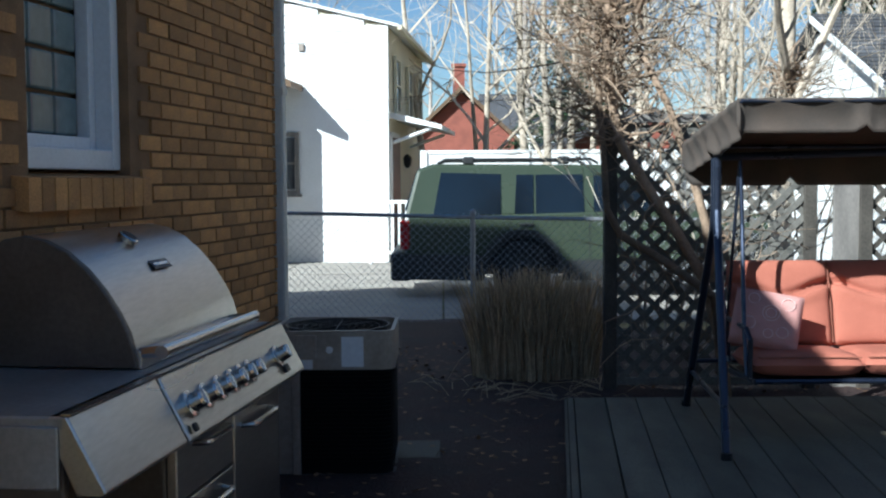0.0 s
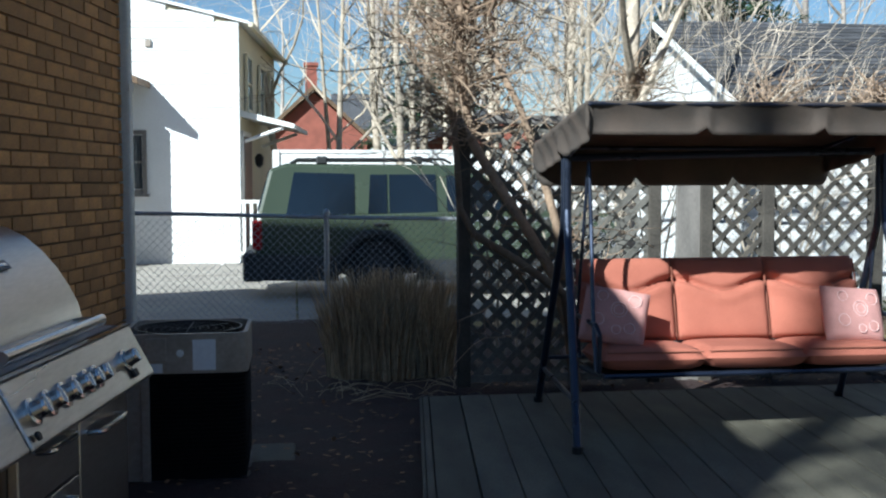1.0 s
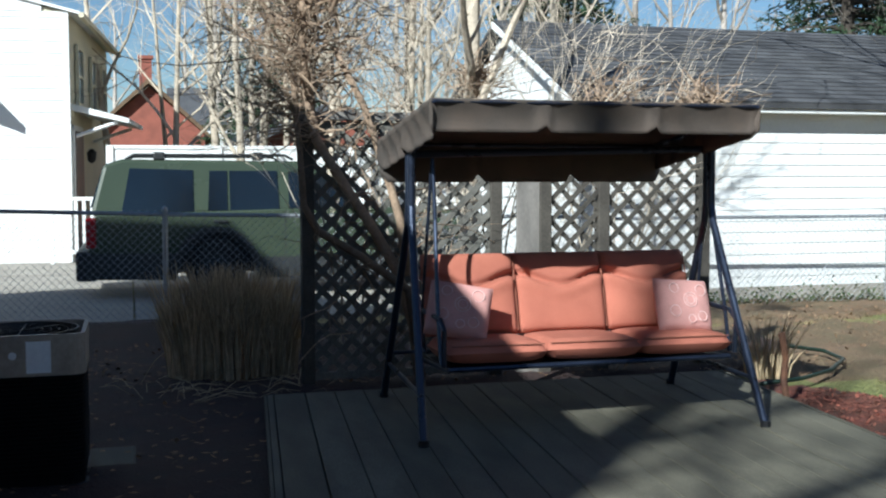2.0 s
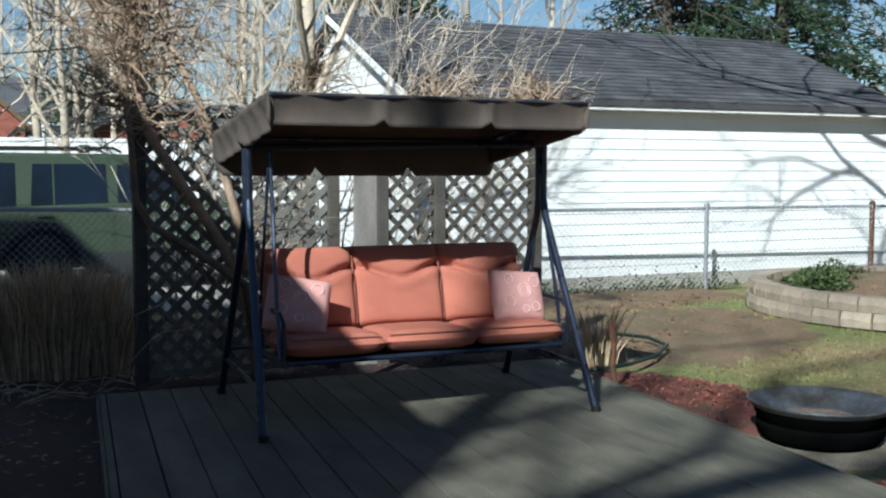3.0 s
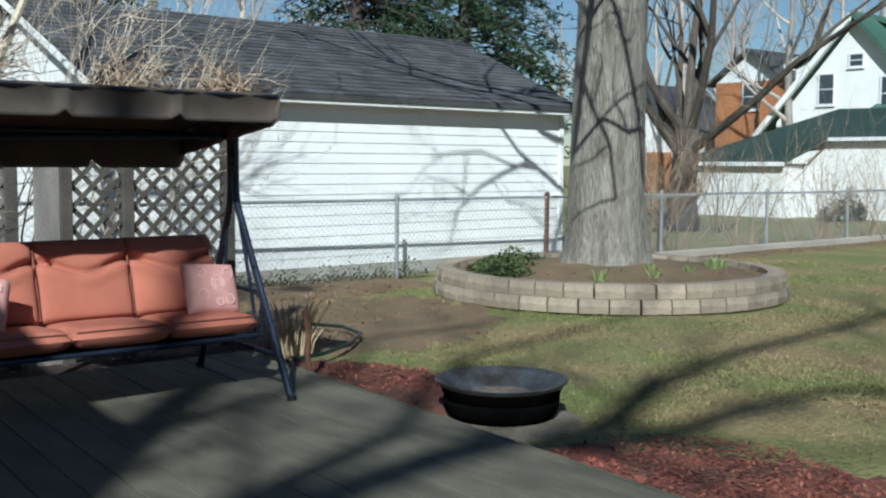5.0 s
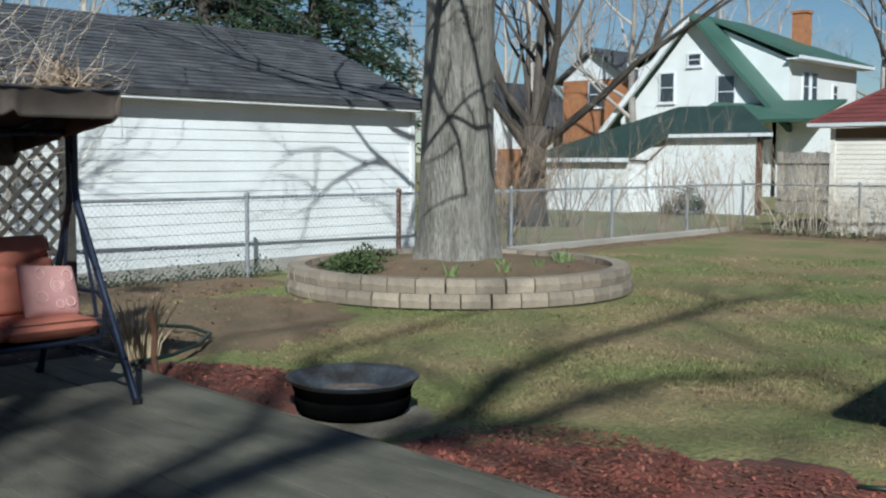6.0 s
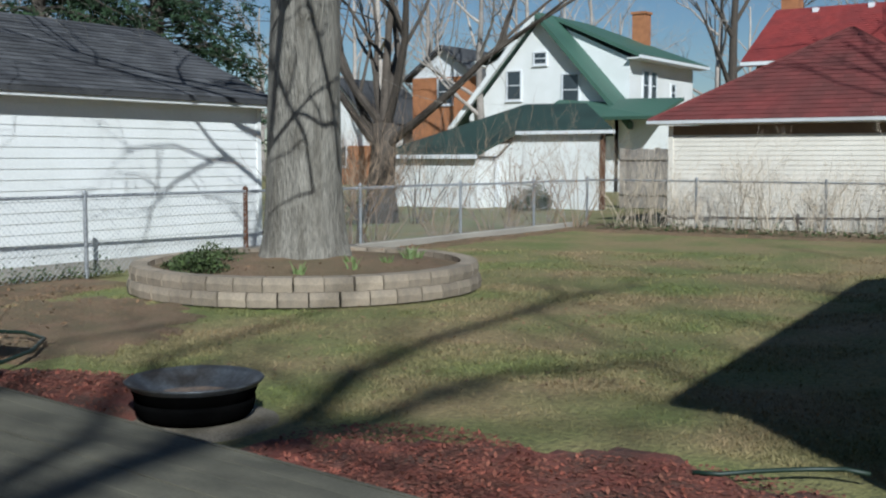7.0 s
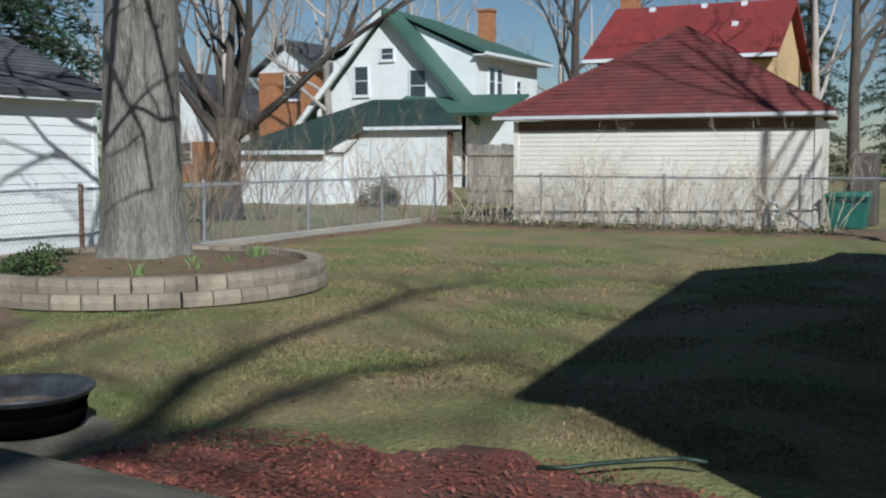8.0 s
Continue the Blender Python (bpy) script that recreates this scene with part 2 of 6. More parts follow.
# ---- building helpers ----
class Shape:
    """Collects faces of one mesh."""

    def __init__(self):
        self.v, self.f = [], []

    def add(self, verts, faces):
        n = len(self.v)
        self.v += [tuple(p) for p in verts]
        self.f += [tuple(i + n for i in f) for f in faces]
        return self

    def box(self, lo, hi, m=None):
        (a, b, c), (d, e, f) = lo, hi
        vs = [(a, b, c), (d, b, c), (d, e, c), (a, e, c), (a, b, f), (d, b, f), (d, e, f), (a, e, f)]
        if m is not None:
            vs = [m @ Vector(p) for p in vs]
        return self.add(vs, [(0, 3, 2, 1), (4, 5, 6, 7), (0, 1, 5, 4), (1, 2, 6, 5), (2, 3, 7, 6), (3, 0, 4, 7)])

    def prism(self, poly, axis, a, b):
        """poly: points in the two other axes (in order x, y, z), pushed along axis from a to b."""
        def put(p, s):
            return {"x": (s, p[0], p[1]), "y": (p[0], s, p[1]), "z": (p[0], p[1], s)}[axis]
        n = len(poly)
        area = sum(poly[i][0] * poly[(i + 1) % n][1] - poly[(i + 1) % n][0] * poly[i][1] for i in range(n))
        if (area < 0) == (axis != "y"):
            poly = poly[::-1]
        vs = [put(p, a) for p in poly] + [put(p, b) for p in poly]
        fs = [tuple(range(n - 1, -1, -1)), tuple(range(n, 2 * n))] + [(i, (i + 1) % n, n + (i + 1) % n, n + i) for i in range(n)]
        if b < a:
            fs = [f[::-1] for f in fs]
        return self.add(vs, fs)

    def tube(self, pts, rad, n=6, cap=True):
        pts = [Vector(p) for p in pts]
        rads = rad if isinstance(rad, (list, tuple)) else [rad] * len(pts)
        vs, fs, side = [], [], None
        for i, p in enumerate(pts):
            d = (pts[min(i + 1, len(pts) - 1)] - pts[max(i - 1, 0)]).normalized()
            if side is None:
                side = d.orthogonal().normalized()
            else:
                side = (side - d * side.dot(d))
                side = side.normalized() if side.length > 1e-6 else d.orthogonal().normalized()
            up = d.cross(side)
            for k in range(n):
                a = 2 * math.pi * k / n
                vs.append(p + (side * math.cos(a) + up * math.sin(a)) * rads[i])
        for i in range(len(pts) - 1):
            for k in range(n):
                k2 = (k + 1) % n
                fs.append((i * n + k, i * n + k2, (i + 1) * n + k2, (i + 1) * n + k))
        if cap:
            fs += [tuple(range(n - 1, -1, -1)), tuple(range((len(pts) - 1) * n, len(pts) * n))]
        return self.add(vs, fs)

    def lathe(self, profile, centre=(0, 0, 0), n=24, m=None):
        """profile: (radius, height) from below to above, on the outside."""
        vs, fs = [], []
        for r, z in profile:
            for k in range(n):
                a = 2 * math.pi * k / n
                p = Vector((centre[0] + r * math.cos(a), centre[1] + r * math.sin(a), centre[2] + z))
                vs.append(m @ p if m is not None else p)
        for i in range(len(profile) - 1):
            for k in range(n):
                k2 = (k + 1) % n
                fs.append((i * n + k, i * n + k2, (i + 1) * n + k2, (i + 1) * n + k))
        return self.add(vs, fs)

    def grid(self, fn, nu, nv):
        """A sheet of points fn(u, v), u and v from 0 to 1."""
        vs = [fn(i / nu, j / nv) for j in range(nv + 1) for i in range(nu + 1)]
        fs = [(j * (nu + 1) + i, j * (nu + 1) + i + 1, (j + 1) * (nu + 1) + i + 1, (j + 1) * (nu + 1) + i) for j in range(nv) for i in range(nu)]
        return self.add(vs, fs)

    def mesh(self, name, mat, smooth=False):
        me = bpy.data.meshes.new(name)
        me.from_pydata(self.v, [], self.f)
        me.materials.append(mat)
        if smooth:
            me.shade_smooth()
        me.update()
        return me


def part(name, shape, mat, parent=None, label="", smooth=False, bevel=0.0, solid=0.0):
    """One mesh object, built in world coordinates, under a thing or a part of it."""
    ob = new(name, shape.mesh(name, mat, smooth))
    if parent is not None:
        ob.parent = parent
        ob.matrix_parent_inverse = (parent.matrix_basis if parent.parent is None else Matrix()).inverted()
    if solid:
        md = ob.modifiers.new("thickness", "SOLIDIFY")
        md.thickness, md.offset = solid, 0
    if bevel:
        md = ob.modifiers.new("rounded edges", "BEVEL")
        md.width, md.segments, md.limit_method, md.angle_limit = bevel, 2, "ANGLE", radians(40)
    return tagged(ob, label)


def thing(name, at, label, category, group="", kind=""):
    ob = new(name)
    ob.empty_display_size = 0.1
    ob.matrix_basis = Matrix.Translation(at)
    return tagged(ob, label, category, group, kind)


def single(name, shape, mat, label, category, group="", kind="", smooth=False, bevel=0.0, solid=0.0):
    return tagged(part(name, shape, mat, None, label, smooth, bevel, solid), "", category, group, kind)


def branches(rng, start, way, length, radius, level, out, spread=0.6, wob=0.18, lift=0.05, kids=(3, 6), tip=0.25, shrink=0.62, steps=5):
    """Grows a limb and its side limbs into out, a list of (points, radii)."""
    p, d = Vector(start), Vector(way).normalized()
    pts, rad = [p.copy()], [radius]
    for i in range(steps):
        d = (d + Vector((rng.gauss(0, wob), rng.gauss(0, wob), rng.gauss(0, wob) + lift))).normalized()
        p = p + d * (length / steps)
        pts.append(p.copy())
        rad.append(radius * (1 - (1 - tip) * (i + 1) / steps))
    out.append((pts, rad))
    if level <= 0:
        return
    for _ in range(rng.randint(*kids)):
        u = rng.uniform(0.3, 1.0)
        k = min(int(u * steps), steps - 1)
        q = pts[k].lerp(pts[k + 1], u * steps - k)
        axis = Vector((rng.gauss(0, 1), rng.gauss(0, 1), rng.gauss(0, 1)))
        side = (d.cross(axis)).normalized()
        w = (d + side * rng.uniform(spread * 0.6, spread * 1.6)).normalized()
        branches(rng, q, w, length * rng.uniform(shrink - 0.15, shrink + 0.1), max(rad[k] * rng.uniform(0.45, 0.7), 0.003), level - 1, out, spread, wob * 1.1, lift, kids, tip, shrink, max(3, steps - 1))


def limbs_shape(out, big=7, small=4, limit=0.03):
    s = Shape()
    for pts, rad in out:
        s.tube(pts, rad, big if rad[0] > limit else small if rad[0] > 0.006 else 3, False)
    return s


# ---- ground ----
def spread_lines(near, far, step, lo, hi):
    vals = list(np.arange(lo, hi + 1e-6, step))
    d, v = step, hi
    while v < far:
        d *= 1.6
        v += d
        vals.append(v)
    d, v = step, lo
    while v > -far:
        d *= 1.6
        v -= d
        vals.insert(0, v)
    return vals


def lumpy(x, y, k=1.0):
    return 0.012 * k * noise.noise(Vector((x * 0.7, y * 0.7, 0))) + 0.006 * k * noise.noise(Vector((x * 3, y * 3, 5)))


gx, gy = spread_lines(0, 900, 0.5, -8, 26), spread_lines(0, 900, 0.5, -4, 22)
s = Shape()
s.add([(x, y, lumpy(x, y) - 0.02) for y in gy for x in gx], [(j * len(gx) + i, j * len(gx) + i + 1, (j + 1) * len(gx) + i + 1, (j + 1) * len(gx) + i) for j in range(len(gy) - 1) for i in range(len(gx) - 1)])
single("ground", s, LAWN, "patchy early spring lawn with worn brown areas", "lawn", kind="structure", smooth=True)


def inside(x, y, edge):
    hit, n = False, len(edge)
    for i in range(n):
        (x0, y0), (x1, y1) = edge[i], edge[(i + 1) % n]
        if (y0 > y) != (y1 > y) and x < x0 + (y - y0) * (x1 - x0) / (y1 - y0):
            hit = not hit
    return hit


def patch(name, edge, z, mat, label, category, jag=0.12, step=0.11, mound=0.015, seed=3):
    """A low bed of loose stuff with a ragged outline that sinks into the ground."""
    x0, x1 = min(p[0] for p in edge) - 0.4, max(p[0] for p in edge) + 0.4
    y0, y1 = min(p[1] for p in edge) - 0.4, max(p[1] for p in edge) + 0.4
    nx, ny = int((x1 - x0) / step) + 1, int((y1 - y0) / step) + 1
    vs, inn = [], []
    for j in range(ny + 1):
        for i in range(nx + 1):
            x, y = x0 + i * step, y0 + j * step
            wx = jag * (noise.noise(Vector((x * 1.7, y * 1.7, seed))) + 0.6 * noise.noise(Vector((x * 5, y * 5, seed))))
            wy = jag * (noise.noise(Vector((x * 1.7, y * 1.7, seed + 9))) + 0.6 * noise.noise(Vector((x * 5, y * 5, seed + 9))))
            q = inside(x + wx * 1.6, y + wy * 1.6, edge)
            inn.append(q)
            bump = lumpy(x, y)
            vs.append((x, y, (z + mound + bump * 1.3 + 0.008 * noise.noise(Vector((x * 9, y * 9, seed)))) if q else bump - 0.045))
    fs = []
    for j in range(ny):
        for i in range(nx):
            f = (j * (nx + 1) + i, j * (nx + 1) + i + 1, (j + 1) * (nx + 1) + i + 1, (j + 1) * (nx + 1) + i)
            if any(inn[k] for k in f):
                fs.append(f)
    used = sorted({k for f in fs for k in f})
    at = {k: n for n, k in enumerate(used)}
    return single(name, Shape().add([vs[k] for k in used], [tuple(at[k] for k in f) for f in fs]), mat, label, category, kind="structure", smooth=True)


patch("soil_bed", [(-2.2, -2.0), (0.85, -2.0), (0.95, 7.3), (4.9, 7.4), (5.6, 8.8), (4.6, 9.6), (0.5, 11.7), (-2.9, 11.7)], 0.012, SOIL, "dark soil strewn with dead leaves beside the house", "soil", seed=4)
patch("mulch_bed", [(3.85, 6.2), (4.3, 6.9), (4.85, 6.2), (4.75, 5.1), (4.2, 4.75), (3.7, 4.9)], 0.02, REDMULCH, "faded red bark mulch beside the deck", "mulch", seed=5)
patch("mulch_bed", [(3.5, 3.9), (4.1, 3.75), (4.75, 2.9), (4.95, 2.0), (4.8, 1.0), (4.3, 0.4), (3.2, 0.4), (3.2, 2.4)], 0.02, REDMULCH, "faded red bark mulch along the deck edge", "mulch", seed=6)
patch("fence_bed", [(4.9, 10.0), (7.5, 10.0), (8.6, 10.4), (8.6, 11.6), (4.9, 11.6)], 0.01, DIRT, "leafy soil along the chain link fence", "soil", seed=7)
patch("fence_bed", [(20.3, 10.5), (20.5, 1.0), (22.6, 1.0), (22.6, 10.8), (13.0, 11.2), (13.0, 10.3)], 0.008, DIRT, "leafy soil along the back fence", "soil", seed=8)

patch("dirt_patch", [(4.7, 7.0), (5.6, 6.6), (7.0, 7.3), (7.7, 8.3), (7.6, 9.8), (6.2, 10.2), (5.0, 9.9), (4.6, 8.6)], 0.0, DIRT, "bare brown dirt with thin grass", "dirt", 0.3, 0.13, 0.0, seed=12)

# driveway of cast slabs beyond the fence
drive = thing("driveway", (0, 14, 0), "pale concrete driveway slabs with dark joints", "driveway", kind="structure")
for i in range(-6, 3):
    for j in range(3):
        part("slab", Shape().box((i * 2.6 + 0.01, 11.6 + j * 2.9, -0.08), (i * 2.6 + 2.59, 14.49 + j * 2.9, 0.02 + 0.004 * ((i + j) % 2))), CONCRETE, drive, bevel=0.012)

# ---- deck ----
deck = thing("deck", (2.2, 4.0, 0), "low deck of dark weathered boards", "deck", kind="structure")
TILT_DECK = math.tan(radians(6.0))


def deck_x(x, y):
    return x + (y - 6.97) * TILT_DECK


def deck_board(x0, x1, y0, y1, z0=0.055, z1=0.1):
    vs = [(deck_x(x, y) , y, z) for z in (z0, z1) for x, y in ((x0, y0), (x1, y0), (x1, y1), (x0, y1))]
    return Shape().add(vs, [(0, 3, 2, 1), (4, 5, 6, 7), (0, 1, 5, 4), (1, 2, 6, 5), (2, 3, 7, 6), (3, 0, 4, 7)])


part("fascia", deck_board(0.775, 0.79, 1.2, 6.97, -0.03, 0.098), DECK, deck)
part("fascia", deck_board(0.775, 4.03, 6.985, 7.0, -0.03, 0.098), DECK, deck)
part("board", deck_board(0.795, 0.83, 1.2, 6.975), DECK, deck)
part("board", deck_board(0.838, 1.03, 1.2, 6.975), DECK, deck)
bx = 1.04
while bx < 4.0:
    w = 0.185
    y_near = 1.2 if bx < 3.4 else 1.2 + (bx - 3.4) * 0.6
    part("board", deck_board(bx, min(bx + w, 4.03), y_near, 6.975, 0.055, 0.1 + random.uniform(-0.003, 0.003)), DECK, deck, bevel=0.004)
    bx += w + 0.005
part("edge_board", deck_board(4.037, 4.06, 1.6, 6.98, -0.03, 0.1), DECK, deck)

# ---- brick house at the side ----
HOUSE = pose(-1.265, 4.51, 0, 0, 0, -9)  # local y runs along the wall, x out of it


def in_house(shape):
    shape.v = [tuple(HOUSE @ Vector(p)) for p in shape.v]
    return shape


W0, W1 = -3.6, 1.89  # the wall's ends along its length
WIN0, WIN1, WINZ0, WINZ1 = -0.80, -0.01, 1.53, 2.75
wall = thing("wall_house", (-1.3, 3, 0), "tan brick house wall in shade with a glass block window", "wall", kind="structure")
for a, b, z0, z1 in ((W0, WIN0, -0.1, 4.06), (WIN1, W1 - 0.012, -0.1, 4.06), (WIN0, WIN1, -0.1, WINZ0), (WIN0, WIN1, WINZ1, 4.06)):
    part("backing", in_house(Shape().box((-0.24, a, z0), (-0.012, b, z1))), MORTAR, wall)
s = Shape().prism([(-8.5, -0.1), (-0.25, -0.1), (-0.25, 4.15), (-3.8, 6.64), (-4.5, 7.36), (-6.0, 7.24), (-7.45, 7.5), (-8.5, 6.5)], "y", W0, W1 - 0.02)
part("house_core", in_house(s), MORTAR, wall)
s = Shape().prism([(0.02, 4.04), (0.02, 4.16), (-3.81, 6.76), (-4.51, 7.47), (-6.0, 7.33), (-7.45, 7.58), (-8.6, 6.5), (-8.6, 6.4), (-7.45, 7.5), (-6.0, 7.25), (-4.5, 7.37), (-3.8, 6.65)], "y", W0 - 0.2, W1 + 0.05)
part("roof", in_house(s), SHINGLE, wall)
COURSE, BR = 0.071, 0.21


def brick_mesh(w):
    sh = Shape().box((-0.09, 0.004, 0.004), (0.0, w - 0.006, COURSE - 0.007))
    me = sh.mesh("brick", BRICK)
    return me


full, half = brick_mesh(BR), brick_mesh(BR / 2)
rest, count = Shape(), 0
rngb = random.Random(11)
for c in range(0, 57):
    z = c * COURSE
    y, first = W0, c % 2 == 1
    while y < W1 - 0.02:
        w = BR / 2 if first or W1 - y < BR * 0.75 else BR
        first = False
        inside = y + w > WIN0 + 0.01 and y < WIN1 - 0.01 and z + COURSE > WINZ0 - 0.09 and z < WINZ1
        if not inside:
            out = rngb.uniform(-0.003, 0.003)
            if 0.0 < y < 1.75 and 0.75 < z < 3.2 and count < 300:
                b = new("brick", full if w == BR else half)
                b.matrix_basis = Matrix.Identity(4)
                b.parent = wall
                b.matrix_parent_inverse = wall.matrix_basis.inverted() @ HOUSE @ Matrix.Translation((out, y, z))
                count += 1
            else:
                rest.box((-0.09, y + 0.004, z + 0.004), (out, y + w - 0.006, z + COURSE - 0.007), HOUSE)
        y += w
tagged(part("brickwork", rest, BRICK, wall), kind="stuff")
# window: deep brick reveal, white frame, two columns of glass blocks, brick sill
win = thing("window_1", tuple(HOUSE @ Vector((-0.1, -0.5, WINZ0))), "white framed glass block window in brick wall", "window", kind="structure")
IN = -0.11
s = Shape()
s.box((IN - 0.03, WIN1 - 0.07, WINZ0 + 0.02), (IN + 0.06, WIN1 - 0.005, WINZ1)).box((IN - 0.03, WIN0 + 0.005, WINZ0 + 0.02), (IN + 0.06, WIN0 + 0.07, WINZ1)).box((IN - 0.03, WIN0 + 0.005, WINZ0 + 0.02), (IN + 0.055, WIN1 - 0.005, WINZ0 + 0.10))
part("frame", in_house(s), TRIM, win, bevel=0.006)
s = Shape().box((IN - 0.07, WIN1 - 0.12, WINZ0 + 0.06), (IN - 0.012, WIN1 - 0.07, WINZ1)).box((IN - 0.07, WIN0 + 0.07, WINZ0 + 0.06), (IN - 0.012, WIN0 + 0.12, WINZ1)).box((IN - 0.07, WIN0 + 0.12, WINZ0 + 0.1), (IN - 0.012, WIN1 - 0.12, WINZ0 + 0.15))
part("inner_frame", in_house(s), TRIM, win, bevel=0.005)
nb = 3
bw = (WIN1 - WIN0 - 0.24) / nb
for i in range(nb):
    for k in range(6):
        y0, z0 = WIN0 + 0.12 + i * bw, WINZ0 + 0.15 + k * 0.165
        s = Shape().box((IN - 0.16, y0 + 0.006, z0 + 0.006), (IN - 0.06, y0 + bw - 0.006, z0 + 0.157))
        part("glass_block", in_house(s), GLASSBLOCK, win, bevel=0.012)
s = Shape().box((IN - 0.16, WIN0 + 0.12, WINZ0 + 0.1), (IN - 0.09, WIN1 - 0.12, WINZ1))
part("joint", in_house(s), MORTAR, win)
sill = tagged(thing("window_sill", tuple(HOUSE @ Vector((0, -0.5, WINZ0 - 0.1))), "brick rowlock sill below the window", "sill", kind="structure"))
for k in range(11):
    y0 = WIN0 - 0.11 + k * 0.0885
    s = Shape().add([HOUSE @ Vector(p) for p in ((-0.15, y0, WINZ0 - 0.11), (0.05, y0, WINZ0 - 0.125), (0.05, y0 + 0.082, WINZ0 - 0.125), (-0.15, y0 + 0.082, WINZ0 - 0.11), (-0.15, y0, WINZ0 + 0.012), (0.05, y0, WINZ0 - 0.012), (0.05, y0 + 0.082, WINZ0 - 0.012), (-0.15, y0 + 0.082, WINZ0 + 0.012))], [(0, 3, 2, 1), (4, 5, 6, 7), (0, 1, 5, 4), (1, 2, 6, 5), (2, 3, 7, 6), (3, 0, 4, 7)])
    part("brick", s, BRICK, sill)
pipe = thing("downpipe", tuple(HOUSE @ Vector((0.06, W1 + 0.02, 0))), "pale painted rain downpipe at the house corner", "downpipe")
s = Shape().box((-0.035, W1 + 0.01, 0.25), (0.045, W1 + 0.085, 4.05))
part("pipe", in_house(s), PIPE, pipe, bevel=0.012)
for z in (0.5, 2.0):
    part("strap", in_house(Shape().box((-0.05, W1 + 0.004, z), (0.05, W1 + 0.09, z + 0.04))), PIPE, pipe)
s = Shape().tube([HOUSE @ Vector(p) for p in ((0.0, W1 + 0.05, 0.3), (0.02, W1 + 0.05, 0.12), (0.25, W1 + 0.08, 0.04))], 0.04, 8)
part("elbow", s, PIPE, pipe)

# rear wing of the same house, behind the camera: its shadow lies on the lawn
wg = thing("house_wing", (9, -3.8, 0), "plain rear wing of the brick house", "house", kind="structure")
part("body", Shape().prism([(3.45, -0.1), (14.94, -0.1), (14.94, 2.45), (13.4, 2.55), (10.2, 3.72), (3.45, 3.05)], "y", -7.0, -0.77), MORTAR, wg)
part("roof", Shape().prism([(3.07, 3.08), (3.07, 3.2), (10.2, 3.87), (13.4, 2.7), (15.1, 2.58), (15.1, 2.48), (13.4, 2.6), (10.2, 3.75)], "y", -7.1, -0.75), SHINGLE, wg)


# unseen houses added to close the place behind, dim reflections and low sky light
for x0, x1, y0, hh in ((-34, -22, -30, 6.5), (-16, -5, -34, 7.0), (2, 13, -36, 6.5), (20, 32, -34, 7.0), (40, 52, -26, 6.0), (-30, -19, -8, 6.0), (-28, -18, 10, 6.0)):
    s = Shape().prism([(x0, -0.2), (x1, -0.2), (x1, hh), ((x0 + x1) / 2, hh + 2.8), (x0, hh)], "y", y0 - 9, y0)
    single("neighbour_house", s, REDBRICK, "added plain brick house block, out of view behind the camera", "house", kind="structure")


# ---- siding and roofs ----
def siding(name, mat, parent, x0, x1, z0, z1, place, lap=0.11, out=0.012, top=None):
    """Lapped boards on a wall: each board leans out at its lower edge. place(x, out, z) gives the world point. top(z): the ends at that height."""
    z = z0
    while z < z1 - 0.01:
        h = min(lap, z1 - z)
        a, b = (x0, x1) if top is None else top(z + h * 0.5)
        if b - a > 0.05:
            vs = [place(a, 0, z + h), place(b, 0, z + h), place(b, 0.002, z + h), place(a, 0.002, z + h), place(a, 0, z), place(b, 0, z), place(b, out, z), place(a, out, z)]
            part(name, Shape().add(vs, [(0, 1, 2, 3), (3, 2, 6, 7), (7, 6, 5, 4), (0, 3, 7, 4), (1, 5, 6, 2), (0, 4, 5, 1)]), mat, parent)
        z += lap


def shingles(name, mat, parent, a, b, c, d, rows, cols, seed=1, thick=0.012):
    """A roof slope as courses of shingles, from the eave a-b to the ridge d-c."""
    rng = random.Random(seed)
    a, b, c, d = (Vector(p) for p in (a, b, c, d))
    nrm = (b - a).cross(d - a).normalized()
    s = Shape()
    for r in range(rows):
        v0, v1 = r / rows, min(1, (r + 1.15) / rows)
        lo0, lo1, hi0, hi1 = a.lerp(d, v0), b.lerp(c, v0), a.lerp(d, v1), b.lerp(c, v1)
        n = max(1, int(cols * (lo1 - lo0).length / max((b - a).length, 1e-3)))
        for k in range(n):
            u0, u1 = (k + (r % 2) * 0.5) / n, min(1, (k + 1 + (r % 2) * 0.5) / n) - 0.003 / max(1, n)
            if k == 0:
                u0 = 0
            if u1 <= u0:
                continue
            t = thick * rng.uniform(0.7, 1.4)
            p = [lo0.lerp(lo1, u0), lo0.lerp(lo1, u1), hi0.lerp(hi1, u1), hi0.lerp(hi1, u0)]
            q = [p[0] + nrm * (t + 0.006), p[1] + nrm * (t + 0.006), p[2] + nrm * 0.004, p[3] + nrm * 0.004]
            s.add([*q, p[0] - nrm * 0.02, p[1] - nrm * 0.02], [(0, 1, 2, 3), (4, 5, 1, 0)])
    return tagged(part(name, s, mat, parent), kind="stuff")


